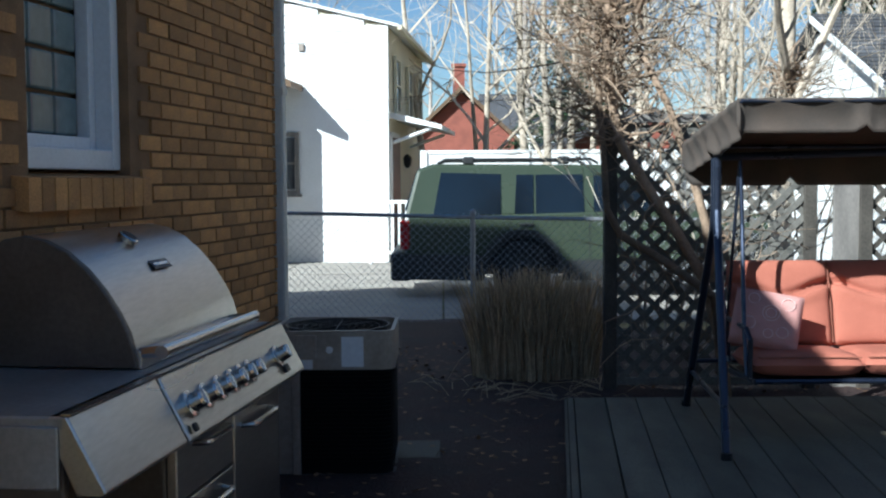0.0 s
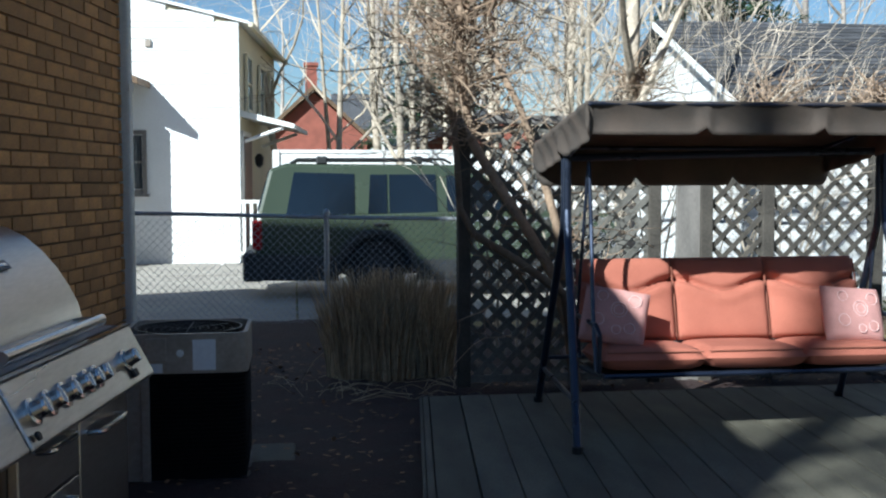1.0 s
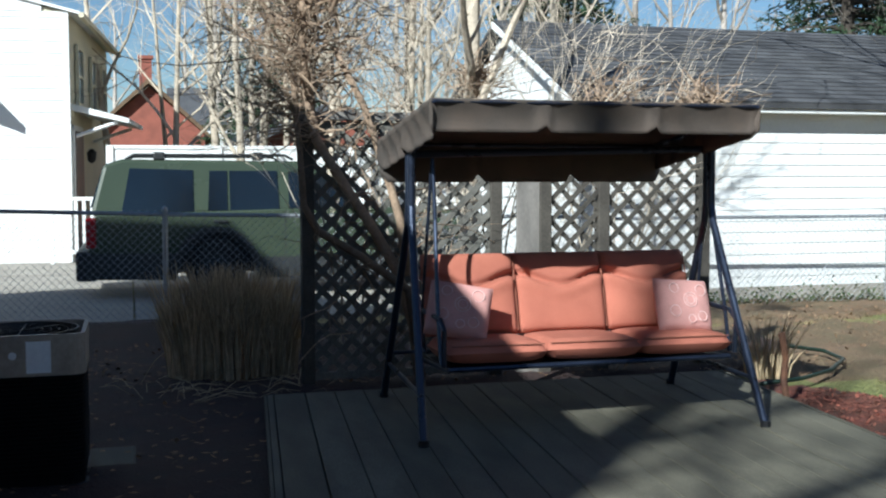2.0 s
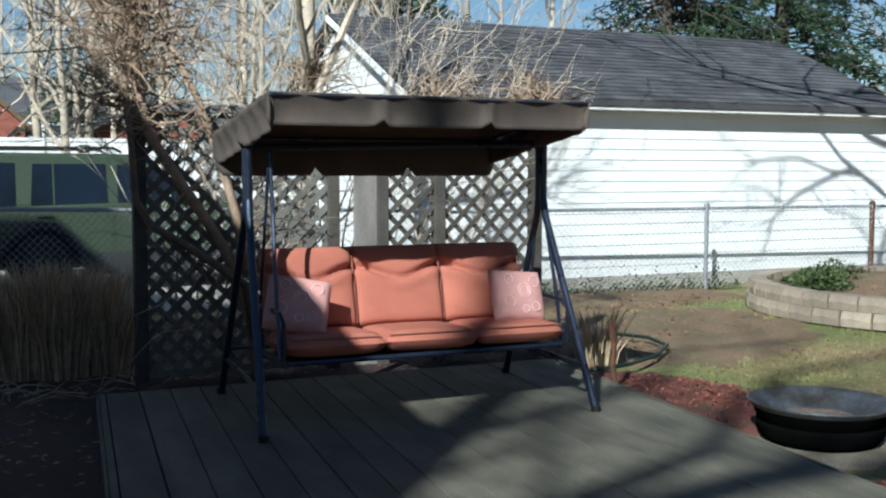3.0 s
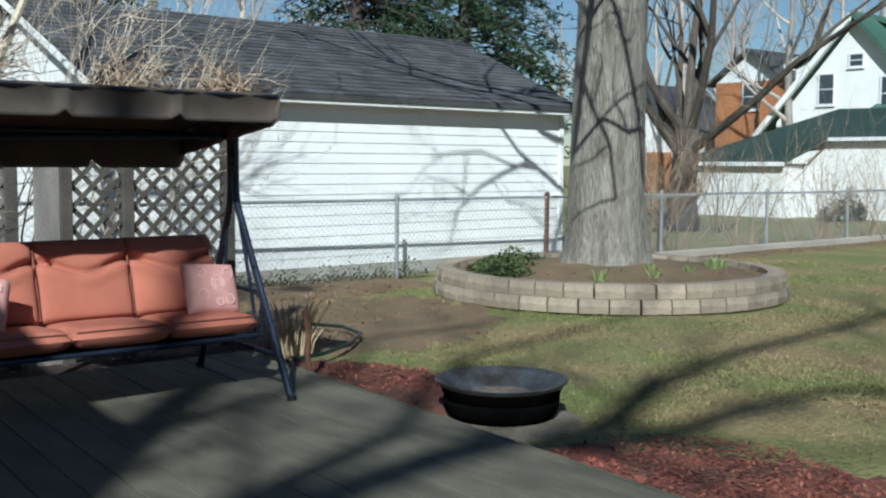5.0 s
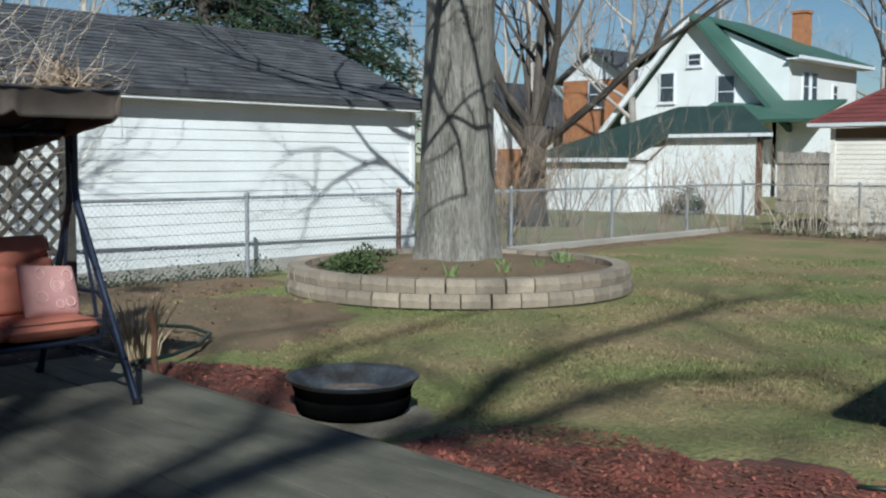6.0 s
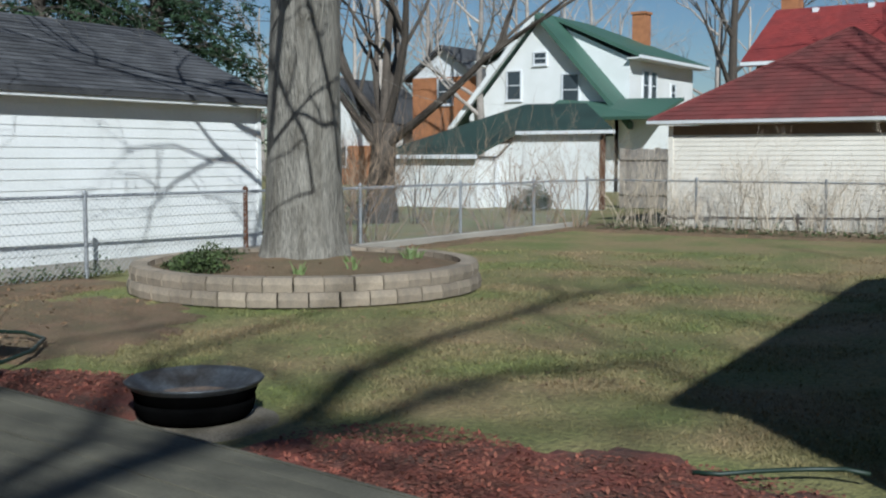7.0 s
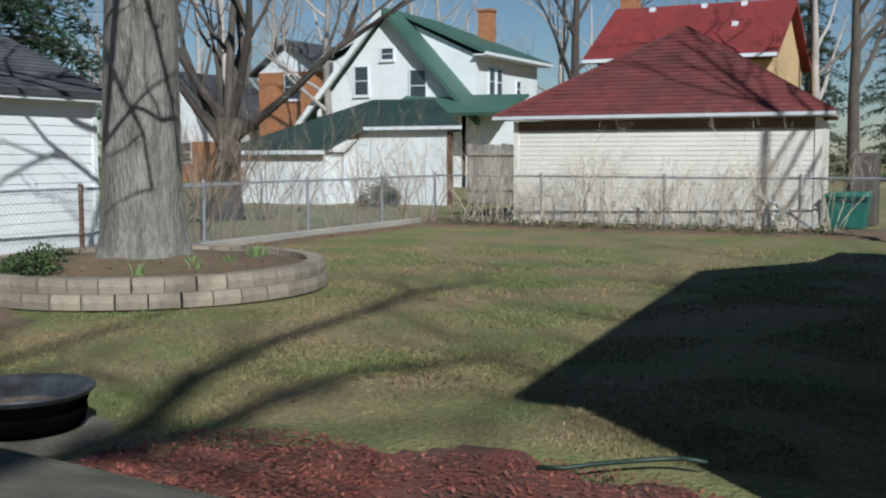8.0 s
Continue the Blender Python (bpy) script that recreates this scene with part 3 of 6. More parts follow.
def window(parent, cx, cz, w, h, place, frame_mat=None, muntins=1, mat=None):
    """A sash window on a wall: frame, panes, sill. place(x, out, z)."""
    frame_mat = frame_mat or TRIM

    def bx(s, x0, x1, z0, z1, o0, o1):
        vs = [place(x, o, z) for o in (o0, o1) for x, z in ((x0, z0), (x1, z0), (x1, z1), (x0, z1))]
        s.add(vs, [(0, 3, 2, 1), (4, 5, 6, 7), (0, 1, 5, 4), (1, 2, 6, 5), (2, 3, 7, 6), (3, 0, 4, 7)])
        return s
    t = 0.07
    s = Shape()
    for q in ((cx - w / 2 - t, cx - w / 2, cz - h / 2 - t, cz + h / 2 + t), (cx + w / 2, cx + w / 2 + t, cz - h / 2 - t, cz + h / 2 + t), (cx - w / 2, cx + w / 2, cz + h / 2, cz + h / 2 + t), (cx - w / 2, cx + w / 2, cz - h / 2 - t, cz - h / 2), (cx - w / 2, cx + w / 2, cz - 0.02, cz + 0.02)):
        bx(s, *q, 0.0, 0.06)
    wn_ = part("window", s, frame_mat, parent)
    for i in range(muntins):
        for j in range(2):
            x0 = cx - w / 2 + i * w / muntins + 0.015
            z0 = cz - h / 2 + j * h / 2 + 0.02
            part("pane", bx(Shape(), x0, x0 + w / muntins - 0.03, z0, z0 + h / 2 - 0.04, 0.0, 0.03), mat or WINGLASS, wn_)
    part("sill", bx(Shape(), cx - w / 2 - t - 0.04, cx + w / 2 + t + 0.04, cz - h / 2 - t - 0.05, cz - h / 2 - t, 0.0, 0.1), frame_mat, wn_)
    return wn_


# ---- white garage along the fence ----
GX0, GX1, GY, GY2, GE, GR = 4.95, 12.45, 11.75, 17.0, 2.28, 3.5
RY = (GY + GY2) / 2
gar = thing("garage", (8.7, 14, 0), "white clapboard garage with a grey shingle roof", "garage")
s = Shape().prism([(GY + 0.02, -0.1), (GY2, -0.1), (GY2, GE), (RY, GR - 0.05), (GY + 0.02, GE)], "x", GX0 + 0.02, GX1 - 0.02)
part("body", s, WHITE, gar)
siding("board", WHITE, gar, GX0, GX1, 0.0, GE - 0.03, lambda x, o, z: (x, GY + 0.02 - o, z), 0.136, 0.012)


def gable_ends(z):
    if z < GE:
        return GY, GY2
    q = (z - GE) / (GR - GE)
    return GY + (RY - GY) * q, GY2 - (GY2 - RY) * q


siding("board", WHITE, gar, 0, 0, 0.0, GR, lambda y, o, z: (GX0 + 0.02 - o, y, z), 0.136, 0.012, gable_ends)
part("foundation", Shape().box((GX0, GY - 0.012, -0.1), (GX1, GY + 0.1, 0.15)), CONCRETE, gar)
part("corner_board", Shape().box((GX1 - 0.06, GY - 0.01, 0), (GX1 + 0.02, GY + 0.06, GE)), WHITE, gar)
part("fascia", Shape().box((GX0 - 0.15, GY - 0.22, GE - 0.03), (GX1 + 0.15, GY - 0.19, GE + 0.07)), WHITE, gar)
part("soffit", Shape().box((GX0 - 0.15, GY - 0.19, GE - 0.03), (GX1 + 0.15, GY + 0.02, GE - 0.012)), WHITE, gar)
s = Shape().prism([(GY - 0.25, GE + 0.02), (RY, GR + 0.06), (GY2 + 0.25, GE + 0.02), (GY2 + 0.25, GE + 0.06), (RY, GR + 0.12), (GY - 0.25, GE + 0.08)], "x", GX0 - 0.15, GX1 + 0.15)
roof = part("roof", s, SHINGLE, gar)
shingles("shingle", SHINGLE, roof, (GX0 - 0.15, GY - 0.25, GE + 0.085), (GX1 + 0.15, GY - 0.25, GE + 0.085), (GX1 + 0.15, RY, GR + 0.125), (GX0 - 0.15, RY, GR + 0.125), 20, 28, 2)
s = Shape().prism([(GY - 0.25, GE - 0.02), (RY, GR + 0.02), (RY, GR + 0.1), (GY - 0.25, GE + 0.06)], "x", GX0 - 0.18, GX0 - 0.15)
part("rake_board", s, WHITE, gar)
s = Shape().prism([(GY - 0.25, GE - 0.02), (RY, GR + 0.02), (RY, GR + 0.1), (GY - 0.25, GE + 0.06)], "x", GX1 + 0.15, GX1 + 0.18)
part("rake_board", s, WHITE, gar)

# ---- red-roofed garage at the back ----
RX, RY0, RY1, RE = 22.8, 2.85, 9.35, 2.2
red = thing("garage", (25.5, 6, 0), "cream sided garage with a red hip roof", "garage")
part("body", Shape().prism([(RX + 0.02, RY0 + 0.02), (RX + 6.2, RY0 + 0.6), (RX + 6.2, RY1 - 0.02), (RX + 0.02, RY1 - 0.02)], "z", -0.1, RE), CREAM, red)
siding("board", CREAM, red, RY0, RY1, 0.05, RE - 0.22, lambda y, o, z: (RX + 0.02 - o, y, z), 0.1, 0.012)
# brown strip stands in for the shade below the eave
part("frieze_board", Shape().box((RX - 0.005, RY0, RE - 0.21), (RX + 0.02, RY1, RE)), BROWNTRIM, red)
part("corner_board", Shape().box((RX - 0.015, RY0 - 0.03, 0), (RX + 0.1, RY0 + 0.1, RE)), CREAM, red)
part("corner_board", Shape().box((RX - 0.015, RY1 - 0.09, 0), (RX + 0.1, RY1 + 0.02, RE)), CREAM, red)
E0, E1, EX, OV = RY0 - 0.3, RY1 + 0.42, RX - 0.22, RE + 0.03
part("gutter", Shape().prism([(EX - 0.09, OV + 0.075), (EX - 0.075, OV + 0.005), (EX + 0.01, OV + 0.005), (EX + 0.02, OV + 0.075)], "y", E0, E1), TRIM, red)
part("soffit", Shape().box((EX + 0.01, E0, OV - 0.02), (RX + 0.02, E1, OV)), CREAM, red)
pk = 4.42
c0, c1 = (RX + 3.1, 6.26, pk), (RX + 3.1, 6.36, pk)
a, b, c_, d = (EX, E1, OV + 0.08), (EX, E0, OV + 0.08), (RX + 6.6, E0 + 0.75, OV + 0.08), (RX + 6.6, E1, OV + 0.08)
s = Shape().add([a, b, c_, d, c0, c1], [(0, 1, 4, 5), (1, 2, 4), (2, 3, 5, 4), (3, 0, 5), (0, 3, 2, 1)])
roof = part("roof", s, OLDRED, red)
shingles("shingle", OLDRED, roof, (a[0], a[1], a[2]), b, c0, c1, 22, 30, 5)
shingles("shingle", OLDRED, roof, d, a, c1, c1, 20, 26, 6)
shingles("shingle", OLDRED, roof, b, c_, c0, c0, 20, 26, 7)
part("hip_cap", Shape().tube([b, c0], 0.04, 5).tube([a, c1], 0.04, 5).tube([c0, c1], 0.04, 5), OLDRED, roof)


# ---- white house across the driveway ----
HW = pose(-0.98, 19.9, 0, 0, 0, -5)


def hw_front(x, o, z):
    return HW @ Vector((x, -o, z))


def hw_side(y, o, z):
    return HW @ Vector((o, y, z))


def under(m, shape):
    shape.v = [tuple(m @ Vector(p)) for p in shape.v]
    return shape


wh = thing("house", tuple(HW @ Vector((-4, 3, 0))), "white clapboard two storey house in full sun", "house")
part("body", under(HW, Shape().prism([(-9, -0.1), (-0.02, -0.1), (-0.02, 4.3), (-4.6, 5.4), (-9, 4.3)], "y", 0.03, 6.2)), TAN, wh)
siding("board", WHITE, wh, -5, 0, 0.0, 4.3, hw_front, 0.2, 0.014)
siding("board", WHITE, wh, -5, 0, 4.3, 5.3, hw_front, 0.2, 0.014, lambda z: (-4.7, -max(0.0, (z - 4.3) * 4.2)))
part("corner_board", under(HW, Shape().box((-0.08, -0.02, 0), (0.012, 0.06, 4.28))), WHITE, wh)
roof = part("roof", under(HW, Shape().prism([(0.2, 4.26), (0.2, 4.31), (-4.6, 5.5), (-9.2, 4.34), (-9.2, 4.28), (-4.6, 5.44)], "y", -0.06, 6.4)), WHITE, wh)
part("gutter", under(HW, Shape().box((0.2, -0.12, 4.2), (0.28, 6.4, 4.28))), TAN, wh)
window(wh, -1.83, 1.83, 0.26, 0.98, hw_front, POST)
for yy in (1.2, 3.2, 5.0):
    window(wh, yy, 3.3, 0.6, 0.95, hw_side, TAN)
part("vent", under(HW, Shape().box((-1.62, -0.05, 3.86), (-1.52, 0.0, 3.98))), ACBEIGE, wh)
# porch canopy over the side door, with rail
porch = part("porch_roof", under(HW, Shape().add([(-0.05, 0.3, 2.78), (0.95, 0.3, 2.52), (0.95, 3.4, 2.52), (-0.05, 3.4, 2.78), (-0.05, 0.3, 2.66), (0.95, 0.3, 2.44), (0.95, 3.4, 2.44), (-0.05, 3.4, 2.66)], [(0, 1, 2, 3), (7, 6, 5, 4), (0, 4, 5, 1), (1, 5, 6, 2), (2, 6, 7, 3)])), WHITE, wh)
for yy in (0.4, 3.2):
    part("bracket", under(HW, Shape().tube([(0.02, yy, 2.2), (0.75, yy, 2.46)], 0.035, 5)), WHITE, porch)
door = part("door", under(HW, Shape().box((-0.01, 0.35, 0.25), (0.05, 1.35, 2.3))), DARKSTEEL, wh, "dark side door")
part("door_frame", under(HW, Shape().box((-0.01, 0.25, 0.25), (0.035, 0.35, 2.4)).box((-0.01, 1.35, 0.25), (0.035, 1.45, 2.4)).box((-0.01, 0.25, 2.3), (0.035, 1.45, 2.4))), WHITE, wh)
part("wall_lamp", under(HW, Shape().lathe([(0.02, 0), (0.07, 0.05), (0.09, 0.2), (0.03, 0.27)], (0.14, 1.75, 1.75), 8)), BLACK, wh)
part("step", under(HW, Shape().box((0.0, 0.7, -0.05), (1.0, 2.3, 0.22))), CONCRETE, wh)
rail = thing("porch_rail", tuple(HW @ Vector((0.1, -0.4, 0))), "white picket porch rail", "railing")
part("top_rail", under(HW, Shape().box((-0.3, -0.42, 1.1), (0.55, -0.36, 1.16))), WHITE, rail)
part("bottom_rail", under(HW, Shape().box((-0.3, -0.42, 0.2), (0.55, -0.36, 0.26))), WHITE, rail)
for k in range(7):
    part("picket", under(HW, Shape().box((-0.3 + k * 0.13, -0.41, 0.0 if k in (0, 6) else 0.2), (-0.245 + k * 0.13, -0.37, 1.22 if k in (0, 6) else 1.12))), WHITE, rail)
# lower wing that stands forward, mostly hidden by the brick corner
wing = thing("garage_wing", tuple(HW @ Vector((-4.5, -1.2, 0))), "low white wing with a brown roof edge", "house")
part("body", under(HW, Shape().prism([(-7, -0.1), (-2.0, -0.1), (-2.0, 3.2), (-4.6, 4.2), (-7, 3.2)], "y", -0.95, 0.0)), WHITE, wing)
part("roof", under(HW, Shape().prism([(-1.55, 3.12), (-1.55, 3.24), (-4.6, 4.5), (-7.3, 3.24), (-7.3, 3.12), (-4.6, 4.35)], "y", -1.0, -0.02)), BROWNTRIM, wing)

# white panel fence behind the car
vf = thing("privacy_fence", (2.6, 20.4, 0), "tall white panel fence in sun", "fence")
for k in range(5):
    x0 = -0.35 + k * 1.9
    part("panel", Shape().box((x0 + 0.06, 20.38, 0.05), (x0 + 1.84, 20.42, 2.0)), WHITE, vf)
    part("post", Shape().box((x0 - 0.06, 20.34, 0.0), (x0 + 0.06, 20.46, 2.06)), WHITE, vf)
    part("cap", Shape().box((x0 + 0.06, 20.36, 2.0), (x0 + 1.84, 20.44, 2.06)), WHITE, vf)


# ---- far houses ----
def gable_house(name, label, x0, x1, y0, y1, eave, ridge, along, wall_mat, roof_mat, over=0.3):
    """A house with a gable roof, the ridge along x or y."""
    h = thing(name, ((x0 + x1) / 2, (y0 + y1) / 2, 0), label, "house")
    if along == "x":
        m_ = (y0 + y1) / 2
        part("wall", Shape().prism([(y0, -0.2), (y1, -0.2), (y1, eave), (m_, ridge - 0.1), (y0, eave)], "x", x0, x1), wall_mat, h)
        sl_ = (ridge - eave) / (m_ - y0)
        part("roof", Shape().prism([(y0 - over, eave - over * sl_), (m_, ridge), (y1 + over, eave - over * sl_), (y1 + over, eave - over * sl_ + 0.16), (m_, ridge + 0.18), (y0 - over, eave - over * sl_ + 0.16)], "x", x0 - over, x1 + over), roof_mat, h)
    else:
        m_ = (x0 + x1) / 2
        part("wall", Shape().prism([(x0, -0.2), (x1, -0.2), (x1, eave), (m_, ridge - 0.1), (x0, eave)], "y", y0, y1), wall_mat, h)
        sl_ = (ridge - eave) / (m_ - x0)
        part("roof", Shape().prism([(x0 - over, eave - over * sl_), (m_, ridge), (x1 + over, eave - over * sl_), (x1 + over, eave - over * sl_ + 0.16), (m_, ridge + 0.18), (x0 - over, eave - over * sl_ + 0.16)], "y", y0 - over, y1 + over), roof_mat, h)
    return h


def chimney(h, x, y, z0, z1, w=0.5, mat=None):
    c = part("chimney", Shape().box((x - w / 2, y - w / 2, z0), (x + w / 2, y + w / 2, z1)), mat or REDBRICK, h)
    part("chimney_cap", Shape().box((x - w / 2 - 0.06, y - w / 2 - 0.06, z1), (x + w / 2 + 0.06, y + w / 2 + 0.06, z1 + 0.12)), mat or REDBRICK, c)


h = gable_house("house", "red brick house with a dark roof and chimney", -1.2, 2.6, 40, 47, 3.0, 4.75, "y", REDBRICK, BROWNTRIM)
chimney(h, 0.65, 43, 3.5, 5.9, 0.45)
window(h, 0.6, 1.9, 0.9, 1.1, lambda x, o, z: (x, 40 - o, z))
h = gable_house("house", "pale grey house far behind bare trees", 2.3, 7.5, 56, 64, 4.2, 6.0, "x", WHITE, SHINGLE)
for xx in (3.4, 5.0, 6.5):
    window(h, xx, 3.0, 0.9, 1.3, lambda x, o, z: (x, 56 - o, z))
h = gable_house("house", "low red brick house behind the white fence", 3.0, 9.0, 33, 40, 2.2, 3.6, "y", REDBRICK, SHINGLE)

# small garage with a dark green roof
gg = thing("garage", (31, 17, 0), "small white garage with a dark green hip roof", "garage")
part("body", Shape().prism([(29, 14.0), (34.0, 16.6), (34.0, 19.6), (29, 17.0)], "z", -0.1, 2.22).prism([(29, 17.02), (34.0, 19.62), (34.0, 21.0), (29, 20.5)], "z", -0.1, 1.55), WHITE, gg)
part("gable_wall", Shape().prism([(17.5, -0.1), (17.5, 1.62), (16.7, 2.24), (14.02, 2.24), (14.02, -0.1)], "x", 28.95, 29.05), WHITE, gg)
part("lean_to_wall", Shape().box((27.9, 17.6, -0.1), (29.1, 21.2, 1.5)), WHITE, gg)
r0, r1 = (31.5, 15.8, 3.2), (31.5, 18.0, 3.22)
s = Shape().add([(28.8, 13.55, 2.28), (28.8, 16.7, 2.28), r0, r1, (27.75, 17.5, 1.58), (27.75, 21.35, 1.58), (34.3, 16.15, 2.28), (34.3, 21.35, 2.0)], [(0, 2, 1), (1, 2, 3, 4), (4, 3, 5), (0, 6, 2), (5, 3, 7), (2, 6, 7, 3)])
roof = part("roof", s, GREENROOF, gg, solid=0.08)
part("fascia", Shape().box((27.68, 17.5, 1.48), (27.75, 21.35, 1.6)), TRIM, gg)
part("fascia", Shape().box((28.72, 13.5, 2.2), (28.8, 16.75, 2.3)), TRIM, gg)
part("eave_shade_board", Shape().box((28.9, 13.95, 2.02), (28.94, 16.6, 2.2)), TRIM, gg)
part("downpipe", Shape().box((28.85, 17.45, 0), (28.95, 17.55, 1.5)), TRIM, gg)
part("corner_post", Shape().box((28.9, 13.9, 0), (29.04, 14.02, 2.2)), RUST, gg)
part("garage_door", Shape().box((28.97, 14.5, 0), (29.0, 16.4, 1.9)), WHITE, gg)

# white house with green roofs
gh = thing("house", (48, 24, 0), "large white house with green roofs", "house")


def gh_front(y, o, z):
    return (45 - o, y, z)


part("wall", Shape().prism([(21.0, -0.2), (28.9, -0.2), (28.9, 3.5), (25.05, 7.8), (21.0, 3.4)], "x", 45, 47.2), WHITE, gh)
part("roof", Shape().prism([(20.3, 2.75), (25.05, 7.95), (29.7, 2.75), (29.7, 3.05), (25.05, 8.2), (20.3, 3.05)], "x", 44.5, 46.6), GREENMETAL, gh)
part("rake_board", Shape().prism([(25.05, 7.75), (29.7, 2.6), (29.7, 2.95), (25.05, 8.1)], "x", 44.3, 44.5), WHITE, gh)
part("wing_wall", Shape().prism([(21.2, -0.2), (28.9, -0.2), (28.9, 6.05), (25.05, 7.85), (21.2, 6.05)], "x", 46.5, 50.0), WHITE, gh)
part("wing_wall", Shape().box((50.0, 21.2, -0.2), (54.2, 28.9, 6.05)), WHITE, gh)
s = Shape().add([(46.2, 20.6, 6.12), (54.8, 20.6, 6.12), (50.0, 25.05, 8.1), (46.2, 25.05, 8.1), (54.8, 29.5, 6.12), (46.2, 29.5, 6.12)], [(0, 1, 2, 3), (1, 4, 2), (3, 2, 4, 5)])
part("wing_roof", s, GREENMETAL, gh, solid=0.16)
part("soffit", Shape().box((46.2, 20.65, 5.98), (54.75, 21.2, 6.04)), WHITE, gh)
part("soffit", Shape().box((46.2, 28.9, 5.98), (54.75, 29.45, 6.04)), WHITE, gh)
part("wing_rake_board", Shape().prism([(29.5, 5.95), (25.05, 7.93), (25.05, 8.15), (29.5, 6.17)], "x", 46.08, 46.18), WHITE, gh)
part("gutter", Shape().box((46.2, 20.52, 6.0), (54.8, 20.64, 6.14)), TRIM, gh)
part("gutter", Shape().box((46.2, 29.46, 6.0), (54.8, 29.56, 6.14)), TRIM, gh)
s = Shape().add([(43.2, 18.5, 3.2), (43.2, 24.5, 3.2), (45.0, 24.0, 4.1), (46.4, 18.5, 4.1)], [(0, 3, 2, 1)])
part("porch_roof", s, GREENMETAL, gh, solid=0.14)
part("porch_gable", Shape().prism([(21.2, 3.2), (22.4, 3.2), (21.8, 3.75)], "x", 43.0, 43.2), WHITE, gh)
part("porch_wall", Shape().box((45.0, 18.7, -0.2), (46.6, 21.2, 3.6)), WHITE, gh)
chimney(gh, 52.0, 23.1, 6.2, 8.7, 0.7, ORANGEBRICK)
for yy, zz, w_, h_ in ((26.4, 4.9, 0.7, 1.3), (23.4, 4.6, 0.8, 1.4), (25.0, 6.1, 0.6, 0.5), (24.8, 3.2, 0.7, 0.9)):
    window(gh, yy, zz, w_, h_, gh_front)
for xx, zz, w_, h_ in ((48.3, 4.9, 0.62, 1.3), (49.2, 4.9, 0.62, 1.3), (51.6, 4.7, 0.5, 0.75)):
    window(gh, xx, zz, w_, h_, lambda x, o, z: (x, 21.2 - o, z), None, 2)

# tan house with a red roof
rh = thing("house", (50, 11, 0), "tan house with a bright red gable roof", "house")
part("wall", Shape().prism([(47.5, -0.2), (55.5, -0.2), (55.5, 5.4), (51.5, 7.9), (47.5, 5.4)], "y", 8.1, 15.7), TANWALL, rh)
roof = part("roof", Shape().prism([(46.7, 5.4), (51.5, 8.12), (56.3, 5.4), (56.3, 5.62), (51.5, 8.34), (46.7, 5.62)], "y", 7.75, 16.1), REDROOF, rh)
shingles("shingle", REDROOF, roof, (46.7, 16.1, 5.64), (46.7, 7.75, 5.64), (51.5, 7.75, 8.36), (51.5, 16.1, 8.36), 24, 36, 9)
part("gutter", Shape().box((46.6, 7.75, 5.45), (46.7, 16.1, 5.6)), TRIM, rh)
for yy, zz in ((14.2, 8.05), (11.8, 8.1), (10.0, 8.1), (10.0, 7.0)):
    part("roof_vent", Shape().box((46.7 + (zz - 5.64) * 1.765, yy - 0.12, zz - 0.12), (47.0 + (zz - 5.64) * 1.765, yy + 0.12, zz + 0.22)), TRIM, rh)
chimney(rh, 52.2, 15.6, 7.0, 8.9, 0.8, ORANGEBRICK)
window(rh, 9.5, 4.3, 0.9, 1.2, lambda y, o, z: (47.5 - o, y, z))

# orange brick house and a low porch behind the limbs
oh = thing("house", (54, 34, 0), "orange brick house behind bare limbs", "house")
part("wall", Shape().box((50, 31.7, -0.2), (58, 35.9, 5.9)), ORANGEBRICK, oh)
part("gable", Shape().prism([(31.7, 5.9), (35.9, 5.9), (33.8, 7.4)], "x", 50.0, 50.3), TRIM, oh)
part("roof", Shape().prism([(31.3, 5.7), (33.8, 7.45), (36.3, 5.7), (36.3, 5.85), (33.8, 7.62), (31.3, 5.85)], "x", 49.6, 58.4), SHINGLE, oh)
window(oh, 33.7, 5.1, 0.9, 1.3, lambda y, o, z: (50 - o, y, z), None, 2)
h = gable_house("house", "white gabled house with a brick base", 50, 56, 38.5, 44, 3.2, 6.0, "x", WHITE, SHINGLE)
part("brick_base", Shape().box((49.6, 38.8, -0.2), (50.0, 43.7, 2.2)), ORANGEBRICK, h)
window(h, 41.0, 1.6, 1.3, 1.1, lambda y, o, z: (49.6 - o, y, z), None, 2)
# grey board fence between the garages
bf = thing("board_fence", (30, 12, 0), "grey weathered board fence", "fence")
for k in range(24):
    y0 = 9.6 + k * 0.19
    part("board", Shape().box((30.5, y0, 0), (30.53, y0 + 0.175, 1.75 + 0.02 * (k % 3))), GREYFENCE, bf)
part("rail", Shape().box((30.44, 9.6, 1.45), (30.5, 14.1, 1.54)), GREYFENCE, bf)
part("rail", Shape().box((30.44, 9.6, 0.4), (30.5, 14.1, 0.49)), GREYFENCE, bf)
h = gable_house("house", "far pale house beyond the street", 92, 100, -4.5, 2.5, 3.2, 5.2, "y", WHITE, SHINGLE)


